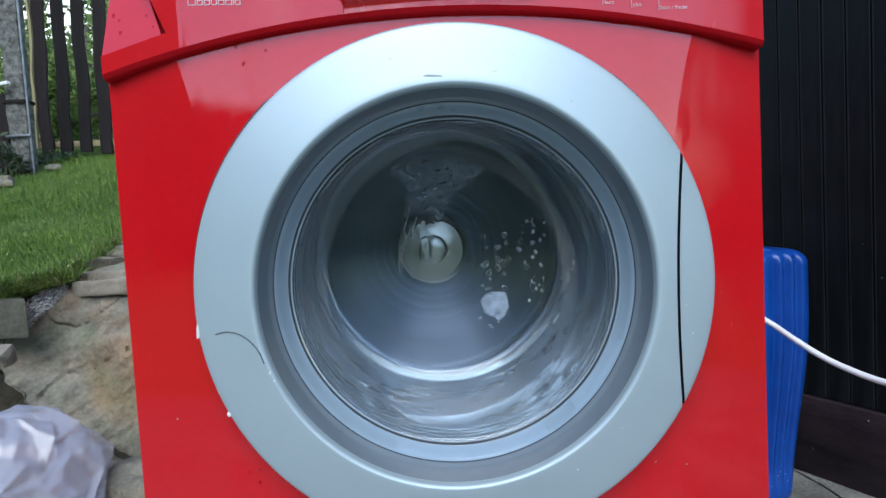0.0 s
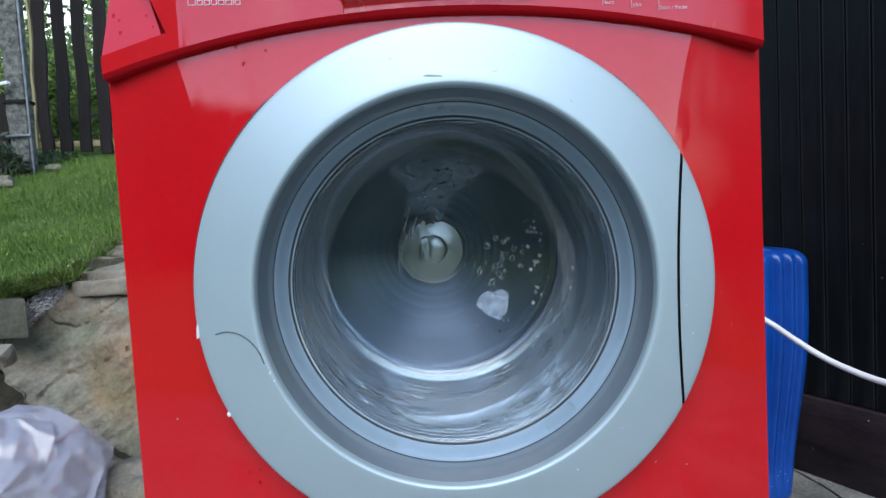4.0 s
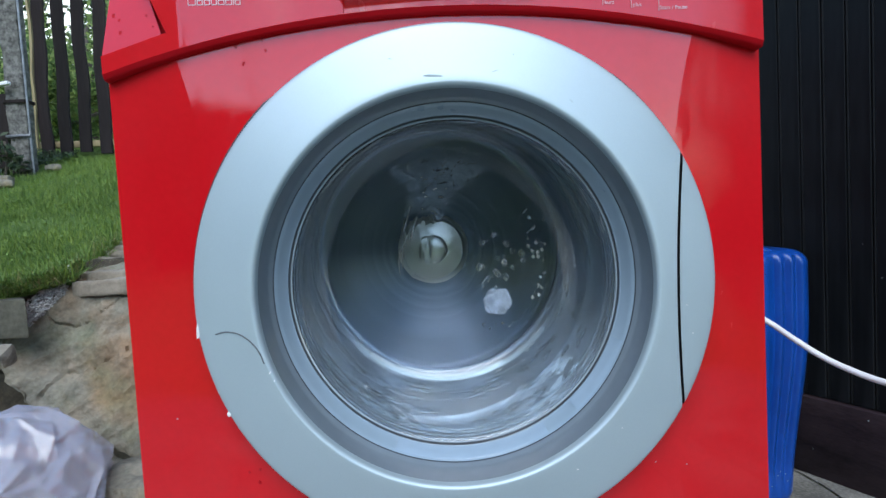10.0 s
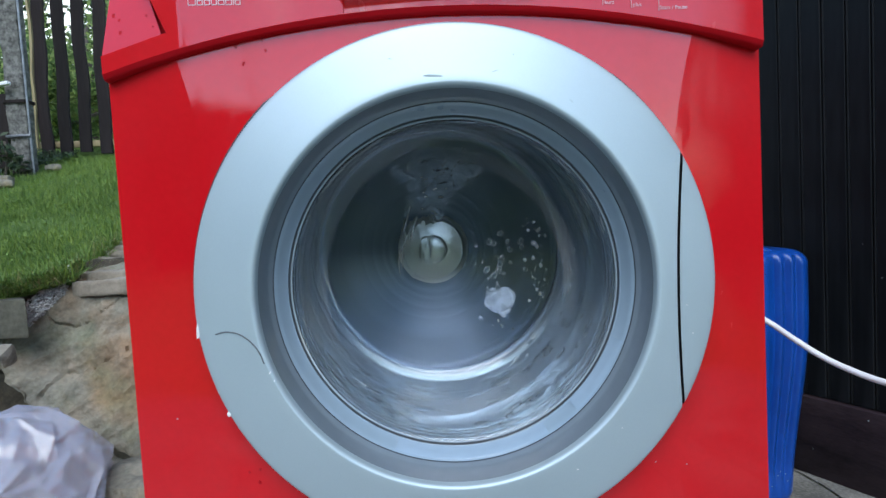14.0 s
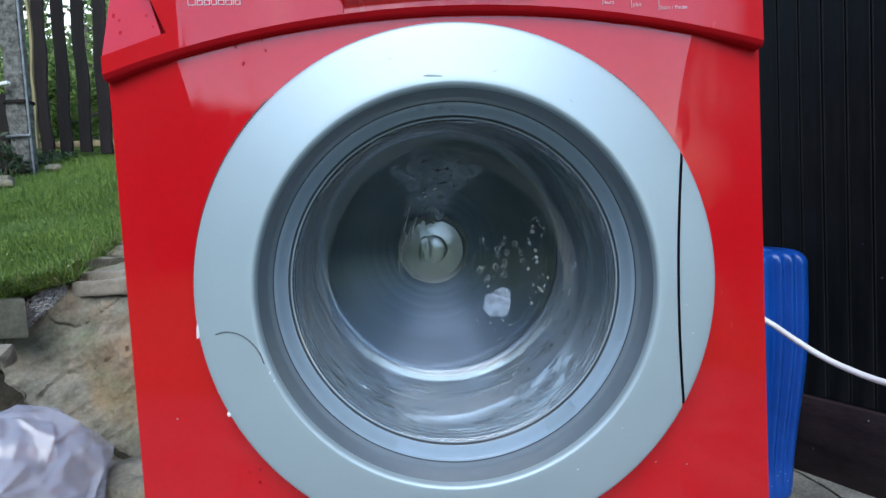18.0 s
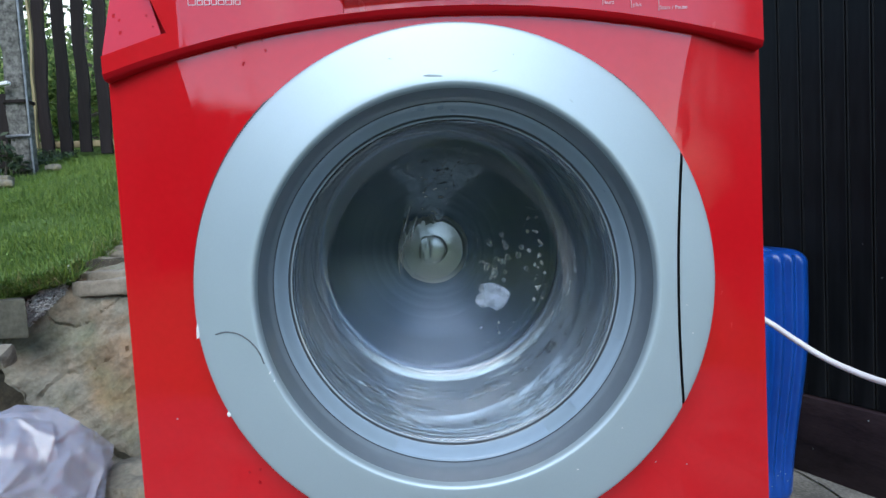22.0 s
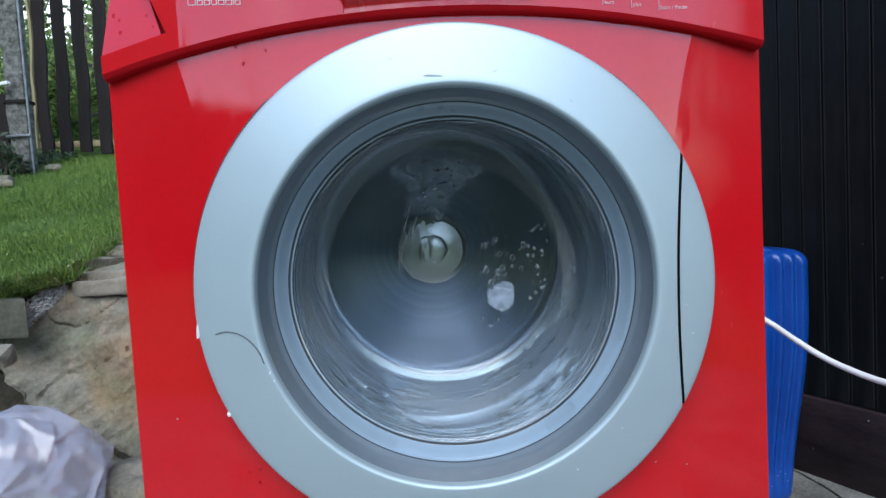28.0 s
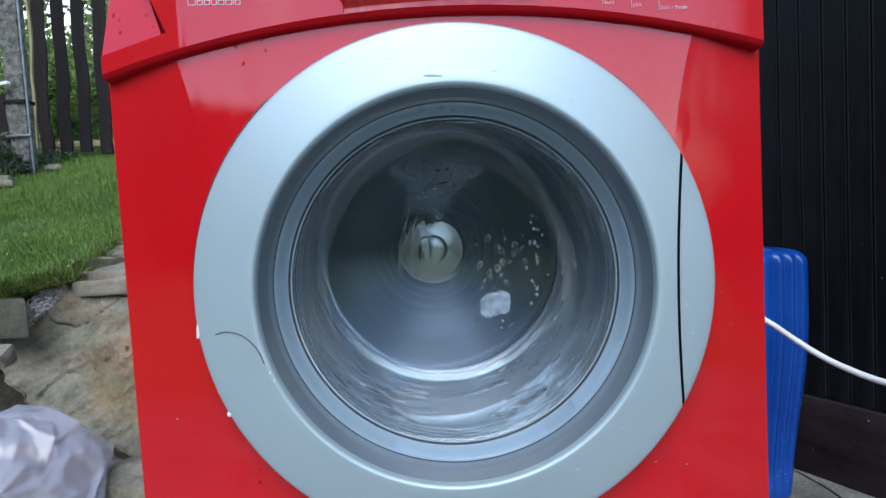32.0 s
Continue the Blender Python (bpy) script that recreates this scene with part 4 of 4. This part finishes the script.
for k in range(8):
    x, y, top = -0.872 - 0.006 * math.sin(0.9 * k), 0.835 + 0.034 * k, 0.396 + 0.0147 * k + (0.004 if k else 0)
    cut, thick = rng.uniform(-0.008, 0.008), 0.034 + 0.004 * rng.random()
    slab("step_stone", [(0.0 + cut, -0.004), (0.03, -0.014 + cut * 0.5), (0.14, -0.018 - cut * 0.5), (0.36, -0.014), (0.36, 0.07), (0.0, 0.07), (-0.010 - cut, 0.025)], thick,
         pose(x, y, top - thick, rng.uniform(1, 4), rng.uniform(-2, 0.5), rng.uniform(-4, 3)), 20 + k, 0.009,
         "flat pale stone in a row of shallow steps", 4, PALE_STONE, bevel=0.007, category="stone", group="flat stones up the bank")
slab("curb", [(-0.9, 0), (0.050, 0), (0.000, 0.06), (-0.9, 0.06)], 0.086, pose(-0.951, 0.712, 0.288), 31, 0.004, "weathered grey concrete curb holding the lawn", 4, CURB, 0.006, "curb")

# gravel and soil crumbs in the gap between curb and rock
rng = random.Random(11)
verts, faces = [], []
for k in range(1500):
    u = rng.uniform(-0.25, -0.165)
    v = 0.32 + (u + 0.26) * 1.1 + rng.uniform(-0.026, 0.050)
    x, y, z = SLOPE @ Vector((u, v, 0.035 + rng.uniform(-0.012, 0.006)))
    r = rng.uniform(0.0014, 0.0052)
    base = len(verts)
    for dx, dy, dz in ((1, 0, 0), (-1, 0, 0), (0, 1, 0), (0, -1, 0), (0, 0, 1), (0, 0, -1)):
        verts.append((x + dx * r * rng.uniform(0.5, 1.2), y + dy * r * rng.uniform(0.5, 1.2), z + dz * r * rng.uniform(0.4, 0.9)))
    faces += [tuple(base + i for i in f) for f in ((0, 2, 4), (2, 1, 4), (1, 3, 4), (3, 0, 4), (2, 0, 5), (1, 2, 5), (3, 1, 5), (0, 3, 5))]
tagged(part("gravel", (verts, [], faces), GRAVEL, smooth=0), "loose grey gravel between curb and rock", "gravel", kind="stuff")
slab("soil_bank", [(-0.30, 0.22), (-0.12, 0.36), (-0.04, 0.50), (-0.14, 0.50), (-0.20, 0.43), (-0.32, 0.41)], 0.06, SLOPE @ pose(0, 0, -0.050), 43, 0.010, "dark crumbly soil between curb and rock", 4, SOIL, 0.01, "soil")
slab("soil_bank", [(-0.55, -0.10), (1.2, -0.10), (1.2, 0.42), (-0.04, 0.42), (-0.16, 0.34), (-0.55, 0.32)], 0.05, SLOPE @ pose(0, 0.02, -0.16), 41, 0.02, "dark damp soil of the bank", 4, SOIL, 0.01, "soil")


# ---- grass ----
def blades(count, place, high, wide, seed, lean=0.5):
    g = np.random.default_rng(seed)
    x, y, z = place(g, count)
    h = g.uniform(*high, count)
    turn, bend = g.uniform(0, math.tau, count), g.uniform(0, lean, count)
    face = g.uniform(0, math.tau, count)
    w = g.uniform(*wide, count) / 2
    sx, sy = np.cos(face) * w, np.sin(face) * w
    v = np.zeros((count, 5, 3))
    for i, (t, side) in enumerate(((0, -1), (0, 1), (0.55, 0.75), (0.55, -0.75), (1, 0))):
        out = h * bend * t ** 2
        v[:, i, 0] = x + sx * side + np.cos(turn) * out
        v[:, i, 1] = y + sy * side + np.sin(turn) * out
        v[:, i, 2] = z + h * t * (1 - 0.35 * bend * t)
    base = np.arange(count)[:, None] * 5
    quads, tips = (base + np.array([0, 1, 2, 3])).tolist(), (base + np.array([3, 2, 4])).tolist()
    return v.reshape(-1, 3).tolist(), [], quads + tips


def lawn_place(g, n):
    y = 0.73 + 2.3 * g.uniform(0, 1, n) ** 1.25
    left = -1.15 - 0.78 * (y - 0.7)
    right = -0.985 + 1.9 * np.clip(y - 0.79, 0, 0.052) + 0.008 * np.sin(60 * y) - 0.42 * np.maximum(0, y - 1.12)
    x = left + (right - left) * g.uniform(0, 1, n)
    return x, y, 0.385 + 0.30 * (y - 0.72) - 0.035


tagged(part("grass", blades(110000, lawn_place, (0.008, 0.042), (0.0011, 0.0025), 4, 1.6), GRASS, smooth=0), "green mown lawn on the slope", "grass", kind="stuff")


def fringe_place(g, n):
    t = g.uniform(0, 1, n)
    front = t < 0.6
    x = np.where(front, -1.06 + 0.30 * t, -0.884) + g.normal(0, 0.009, n)
    y = np.where(front, 0.775 + np.maximum(0, (x + 0.965) / 1.9 + 0.01), 0.83 + 0.68 * (t - 0.6)) + g.normal(0, 0.009, n)
    return x, y, 0.385 + 0.30 * (y - 0.72) - 0.02


tagged(part("grass_fringe", blades(1500, fringe_place, (0.02, 0.085), (0.0016, 0.0036), 9, 2.2), GRASS, smooth=0), "uneven grass hanging over the lawn edge", "grass", kind="stuff")


tagged(part("dry_grass", blades(420, fringe_place, (0.02, 0.075), (0.001, 0.002), 19, 2.6), DRY_GRASS, smooth=0), "dry straw-coloured stems along the lawn edge", "grass", kind="stuff")


# ---- leaves, shrubs and trees ----
def leaves(count, place, size, seed):
    g = np.random.default_rng(seed)
    c = place(g, count)
    a = g.normal(0, 1, (count, 3))
    a /= np.linalg.norm(a, axis=1)[:, None]
    b = np.cross(a, g.normal(0, 1, (count, 3)))
    b /= np.linalg.norm(b, axis=1)[:, None]
    s = g.uniform(*size, count)[:, None]
    n = np.cross(a, b)
    v = np.stack([c - a * s, c + b * s * 0.45 + n * s * 0.15, c + a * s, c - b * s * 0.45 + n * s * 0.15], 1)
    base = np.arange(count)[:, None] * 4
    return v.reshape(-1, 3).tolist(), [], (base + np.array([0, 1, 2])).tolist() + (base + np.array([0, 2, 3])).tolist()


def clustered(boxed, clusters, spread):
    (x0, x1), (y0, y1), (z0, z1) = boxed

    def place(g, n):
        k = g.uniform((x0, y0, z0), (x1, y1, z1), (clusters, 3))
        return k[g.integers(0, clusters, n)] + g.normal(0, spread, (n, 3))
    return place


def bush(name, x, y, z, wide, high, count, size, seed, label, mat=LEAF, clumps=26, trunk=0.03):
    thing = tagged(new(name), label, "shrub" if name == "shrub" else "tree")
    thing.location = (x, y, z)
    part("trunk", tube([(0, 0, -0.1), (0.02, 0.03, high * 0.3), (-0.03, 0, high * 0.6), (0.02, 0.02, high * 0.9)], trunk, 7), BARK, thing)
    for k in range(4):
        a = 1.57 * k + seed
        part("limb", tube([(0, 0, high * (0.2 + 0.12 * k)), (0.2 * wide * math.cos(a), 0.2 * wide * math.sin(a), high * (0.35 + 0.12 * k)), (0.42 * wide * math.cos(a), 0.42 * wide * math.sin(a), high * (0.5 + 0.12 * k))], trunk * 0.45, 5), BARK, thing)
    part("crown", leaves(count, clustered(((-wide / 2, wide / 2), (-wide / 2, wide / 2), (high * 0.12, high)), clumps, wide * 0.09), size, seed), mat, thing, smooth=0)
    return thing


for k, (x, y, wide, high) in enumerate(((-3.6, 4.4, 1.3, 0.95), (-2.7, 4.1, 1.2, 0.8), (-4.7, 5.2, 1.6, 1.5), (-3.2, 5.6, 1.7, 1.5), (-2.2, 5.0, 1.5, 1.35), (-4.0, 6.4, 1.9, 1.8), (-5.6, 6.6, 1.9, 1.9), (-2.6, 3.45, 0.7, 0.55), (-3.3, 3.5, 0.8, 0.6))):
    bush("shrub", x, y, lawn(x, y), wide, high, 3600, (0.016, 0.04), 50 + k, "leafy green shrub behind the picket fence")
for k, (x, y, high) in enumerate(((-7.5, 9.0, 5.0), (-5.6, 10.5, 4.2), (-4.5, 9.5, 4.6), (-9.5, 8.5, 5.5))):
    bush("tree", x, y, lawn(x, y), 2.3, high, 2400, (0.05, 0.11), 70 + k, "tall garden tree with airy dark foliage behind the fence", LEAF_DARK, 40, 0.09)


def clover_place(g, n):
    k = np.array(((-1.34, 1.62), (-1.62, 1.75), (-1.02, 0.90), (-0.98, 0.86), (-1.12, 1.0), (-1.3, 1.2), (-1.05, 1.15)))[g.integers(0, 7, n)]
    p = k + g.normal(0, 0.055, (n, 2))
    return np.column_stack((p, 0.385 + 0.30 * (p[:, 1] - 0.72) + g.uniform(-0.012, 0.008, n)))


tagged(part("clover", leaves(80, clover_place, (0.003, 0.006), 130), CLOVER, smooth=0), "small pale green clover leaves in the lawn", "clover", kind="stuff")
for k, (x, y, size) in enumerate(((-0.955, 0.822, 0.040), (-0.905, 0.868, 0.048), (-1.00, 0.785, 0.036), (-0.93, 0.90, 0.034))):
    rosette = tagged(new("weed"), "low broad-leaved weed rooted in the lawn edge", "weed", "weeds along the lawn edge")
    rosette.location = (x, y, 0.385 + 0.30 * (y - 0.72) - 0.012)
    for i in range(7):
        a, long = 0.9 * i + k, size * (0.7 + 0.3 * math.sin(2.1 * i + k))

        def blade_point(u, v, a=a, long=long):
            w = 0.16 * long * math.sin(math.pi * min(1.0, 0.08 + 0.92 * v)) * (2 * u - 1)
            r, z = long * v, 0.55 * long * math.sin(2.2 * v) + 0.25 * abs(w)
            return r * math.cos(a) - w * math.sin(a), r * math.sin(a) + w * math.cos(a), z
        part("leaf", sheet(2, 6, blade_point), CLOVER, rosette)
weed = tagged(new("shrub"), "low leafy weed beside the concrete post", "shrub")
weed.location = (-1.97, 2.14, lawn(0, 2.14))
part("stem", tube([(0, 0, -0.02), (0.02, 0, 0.07), (0.0, 0.02, 0.15)], 0.005, 6), BARK, weed)
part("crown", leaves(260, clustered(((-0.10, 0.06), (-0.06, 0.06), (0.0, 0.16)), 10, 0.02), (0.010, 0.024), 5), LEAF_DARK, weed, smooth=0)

# low leaves added to darken the ground along the fence
def darkening_place(g, n):
    x, y = g.uniform(-2.20, -1.90, n), g.uniform(2.32, 2.60, n)
    tall = 0.06 * (1 - (x + 2.20) / 0.32)
    return np.column_stack((x, y, 0.385 + 0.30 * (y - 0.72) + g.uniform(-0.01, 1.0, n) * np.maximum(tall, 0.02)))


tagged(part("ground_ivy", leaves(900, darkening_place, (0.006, 0.014), 140), LEAF_DARK, smooth=0), "small dark leaves added to darken the foot of the fence", "ivy", kind="stuff")

# ---- an added glowing sheet that whitens the low sky behind the garden ----
sky_sheet = tagged(part("backdrop", sheet(24, 6, lambda u, v: (-90 + 150 * u, 70 + 18 * math.sin(math.pi * u), -2 + 48 * v)), SKY_SHEET), "added glowing sheet that whitens the low sky behind the garden", "sky", kind="structure")

# ---- picket fence ----
fence = tagged(new("picket_fence"), "dark brown wooden picket fence with wavy natural-edged boards", "fence")
fence.matrix_basis = pose(-2.083, 2.62, 0.955, 0, 0.9, 0)


def picket(seed, mat=PICKET, wide=0.030):
    def f(u, v):
        wave = 0.006 * lumps((seed * 3.1, v * 5.5, 0), 1.0, 2) + 0.004 * math.sin(v * 17 + seed)
        lines = ((-1, 0.009), (-1, -0.009), (1, -0.009), (1, 0.009), (-1, 0.009))
        s, y = lines[round(u * 4)]
        return s * wide + wave * (1 if s > 0 else 0.7) + 0.004 * math.sin(v * 9 + seed * 2), y, 1.25 * v
    return sheet(4, 40, f)


for k in range(16):
    ob = part("picket", picket(k + 1), PICKET, fence, smooth=30)
    ob.location = (0.003 + 0.107 * k, 0.0, 0.004 * ((k * 7) % 5) - 0.006)
ob = part("pale_picket", picket(30, RAW_WOOD, 0.0065), RAW_WOOD, fence, "narrow unpainted edging board", smooth=30)
ob.location = (-0.035, -0.012, 0.02)
for z in (0.040, 0.95):
    part("rail", box(-0.6, 1.9, 0.012, 0.045, z, z + 0.034, 0.004), RAW_WOOD, fence, "pale raw wood rail")

post = tagged(new("fence_post"), "grey lichened concrete fence post with a thin metal pipe", "post")
post.location = (-1.940, 2.24, lawn(0, 2.24) - 0.06)
bm = box(-0.045, 0.045, -0.03, 0.03, 0, 1.6, 0.008)
bmesh.ops.subdivide_edges(bm, edges=[e for e in bm.edges if e.calc_length() > 0.5], cuts=60, use_grid_fill=True)
for v in bm.verts:
    v.co += 0.006 * Vector((lumps(v.co, 0.1), lumps(v.co + Vector((9, 0, 0)), 0.1), 0))
part("shaft", bm, POST, post)
part("pipe", tube([(0.058, -0.03, 0.0), (0.055, -0.03, 0.8), (0.052, -0.03, 1.6)], 0.0055, 10), ZINC, post, "thin zinc pipe")
part("clamp", box(-0.05, 0.064, -0.044, -0.032, 0.205, 0.217, 0.002), ZINC, post)
part("strap", box(-0.052, 0.050, -0.0405, 0.036, 0.364, 0.380, 0.002), PICKET, post, "rusty dark strap round the post")
post2 = tagged(part("garden_board", box(-0.04, 0.04, -0.02, 0.02, -0.05, 0.35, 0.004), PICKET), "short dark weathered board by the fence post", "board")
post2.location = (-2.085, 2.34, lawn(0, 2.34))
for k, (x, y, s) in enumerate(((-1.86, 1.985, 0.040), (-1.825, 1.94, 0.030), (-1.83, 2.26, 0.034))):
    slab("rock", [(-s, -s * 0.7), (s, -s * 0.8), (s * 0.9, s * 0.7), (-s * 0.8, s * 0.8)], s, pose(x, y, lawn(x, y) - 0.02, 0, 0, 30 * k), 60 + k, 0.012, "small grey stone at the lawn's end", 3)
slat = tagged(part("white_slat", box(-0.06, 0.08, -0.012, 0.012, -0.008, 0.008, 0.003), CHIP), "short white painted slat nailed by the post", "board")
slat.matrix_basis = pose(-2.01, 2.17, 1.222, 0, -6, 0)

# ---- plastic bag ----
def film(seed, scale, cols, rows):
    """A crumpled film over a loose heap: large pillows with sharp creases between them."""
    rng = random.Random(seed)
    bm = bmesh.new()
    grid = []
    for j in range(rows + 1):
        line = []
        for i in range(cols):
            a = math.tau * (i + rng.uniform(-0.38, 0.38) + 0.5 * (j % 2)) / cols
            e = -0.15 + (math.pi / 2 + 0.15) * min(1.0, (j + rng.uniform(-0.3, 0.3)) / rows)
            d = Vector((math.cos(a) * math.cos(e), math.sin(a) * math.cos(e), math.sin(e)))
            r = scale * (0.92 + 0.13 * lumps(d * 1.3 + Vector((seed, 0, 0)), 1.0, 2) + rng.uniform(-0.075, 0.075) * (0.45 + 1.2 * smoothstep(0.05, 0.5, d.x - 0.3 * d.z)))
            line.append(bm.verts.new((d.x * 0.205 * r, d.y * 0.165 * r, max(0.002, 0.03 + d.z * 0.20 * r))))
        grid.append(line)
    for a, b in zip(grid, grid[1:]):
        for i in range(cols):
            j = (i + 1) % cols
            bm.faces.new((a[i], a[j], b[j]))
            bm.faces.new((a[i], b[j], b[i]))
    top = bm.verts.new((0, 0, 0.03 + 0.195 * scale))
    for i in range(cols):
        bm.faces.new((grid[-1][i], grid[-1][(i + 1) % cols], top))
    bmesh.ops.subdivide_edges(bm, edges=bm.edges[:], cuts=2, smooth=0.5, use_grid_fill=True)
    for v in bm.verts:
        tight = smoothstep(-0.02, 0.10, v.co.x)
        v.co += v.co.normalized() * (0.0010 + 0.0050 * tight) * noise.ridged_multi_fractal(v.co * 40, 1.0, 2.0, 2, 1.0, 2.0)
        v.co.z = max(0.002, v.co.z)
    return bm


bag = tagged(new("plastic_bag"), "crumpled translucent white plastic bag on the ground", "bag")
bag.location = (-0.773, 0.42, 0.0)
part("outer_film", film(3, 0.97, 21, 10), PLASTIC, bag, smooth=25)
part("inner_fold", film(8, 0.90, 22, 9), PLASTIC, bag, smooth=20)
part("inner_fold", film(12, 0.78, 13, 6), PLASTIC, bag, smooth=30)

# ---- behind the camera: hedges that close the garden ----
def hedge(x, y, wx, wy, top, count, seed, label):
    thing = tagged(new("hedge"), label, "hedge")
    thing.location = (x, y, 0)
    core = box(-wx / 2, wx / 2, -wy / 2, wy / 2, -0.02, 1.0)
    bmesh.ops.subdivide_edges(core, edges=[e for e in core.edges if e.calc_length() > 4], cuts=60, use_grid_fill=True)
    for v in core.verts:
        if v.co.z > 0.5:
            v.co.z = top(v.co.x) + 0.16 * lumps((v.co.x * 2.3, 0, seed), 1.0, 3) - 0.10
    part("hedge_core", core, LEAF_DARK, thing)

    def place(g, n):
        p = g.uniform((-wx / 2 - 0.08, -wy / 2 - 0.08, 0), (wx / 2 + 0.08, wy / 2 + 0.08, 1), (n, 3))
        p[:, 2] = [top(a) * (b ** 0.7) + 0.16 * lumps((a * 2.3, 0, seed), 1.0, 3) * b for a, b in zip(p[:, 0], p[:, 2])]
        return p + g.normal(0, 0.06, (n, 3))
    part("hedge_leaves", leaves(count, place, (0.04, 0.10), seed), LEAF_DARK, thing, smooth=0)


hedge(-0.6, -8.5, 9.0, 0.8, lambda a: 1.95 - 0.12 * a, 12000, 90, "uneven dark green garden hedge")
hedge(-5.4, -4.6, 0.9, 9.5, lambda a: 4.4, 9000, 91, "tall dark green garden hedge")


# ---- what moves ----
def motions():
    # the drum spins fast and steadily
    turn = 78.0
    walk(drum, [(i / 30, pose(AX, 0, AZ, 0, turn * i, 0)) for i in range(961)])
    # the foam sways where it clings
    sway = ((0, 0, 0), (1, -2, 4), (2, -8, 10), (3, -6, 9), (5, 0, 4), (6, 4, 2), (7, 5, 4), (8, -2, 12), (9, 0, 3), (10, 3, 6), (11, 4, 12), (12, 2, -3), (13, 15, -4), (14, 9, 10), (15.5, 5, 9), (17, 4, 16), (18, 7, 8), (19, 2, 9), (20, 3, 6),
            (21, 0, 16), (22, -5, 17), (23, -3, 12), (24, -6, 4), (25, 4, 16), (26.5, 10, 18), (28, 14, 22), (29, 3, 21), (30, 2, 12), (31, -3, 10), (32, 0, 5))
    rows = [(t, pose(0.0555 + 0.00063 * dx, FACE + 0.003, 0.3935 + 0.00063 * dz, 0, 14 * math.sin(2.1 * t), 0)) for t, dx, dz in sway]
    walk(foam, rows)
    for k, (ob, (px, pz, sx, sz)) in enumerate(zip(clumps, CLUMPS)):
        walk(ob, [(0.5 * i, pose(px + 0.0035 * math.sin(1.9 * i + 2.3 * k), 0, pz + 0.0035 * math.cos(1.3 * i + 1.7 * k), 0, 30 * math.sin(0.9 * i + k), 0)) for i in range(65)])
    # the suds and the painted pale films creep back and forth round the bowl
    for ob, rest, far, speed in zip(films, (0, 0, 0, -36, -108, 0, 140), (1.2, 0.8, 6.0, 4.0, 3.0, 1.0, 1.5), (0.9, 1.3, 0.8, 0.7, 1.1, 0.6, 0.5)):
        walk(ob, [(0.5 * i, pose(CX, 0, CZ, 0, rest + far * math.sin(speed * 0.5 * i + far) + 0.4 * far * math.sin(1.7 * i), 0)) for i in range(65)])
    # water on the bowl's wall is blown to and fro along it
    for ob, angle, y, right, start, speed in ripples:
        far = radians(7 if right else 1.5)
        walk(ob, [(0.25 * i, ripple_pose(angle + far * math.sin(speed * 2.2 * 0.25 * i + start), y + 0.002 * math.sin(speed * 0.4 * i + 2 * start))) for i in range(129)])
    # drops wander slowly about their places, driven by the air in the drum
    for ob, x, z, far, start, speed, tilt in drops:
        rows = []
        for i in range(129):
            t = i * 0.25
            a = start + speed * t + 0.25 * math.sin(0.7 * t + start * 3)
            rows.append((t, pose(x + far * 0.7 * math.cos(a), FACE, z + far * math.sin(a), 0, tilt + 15 * math.sin(t + start), 0)))
        walk(ob, rows)


motions()
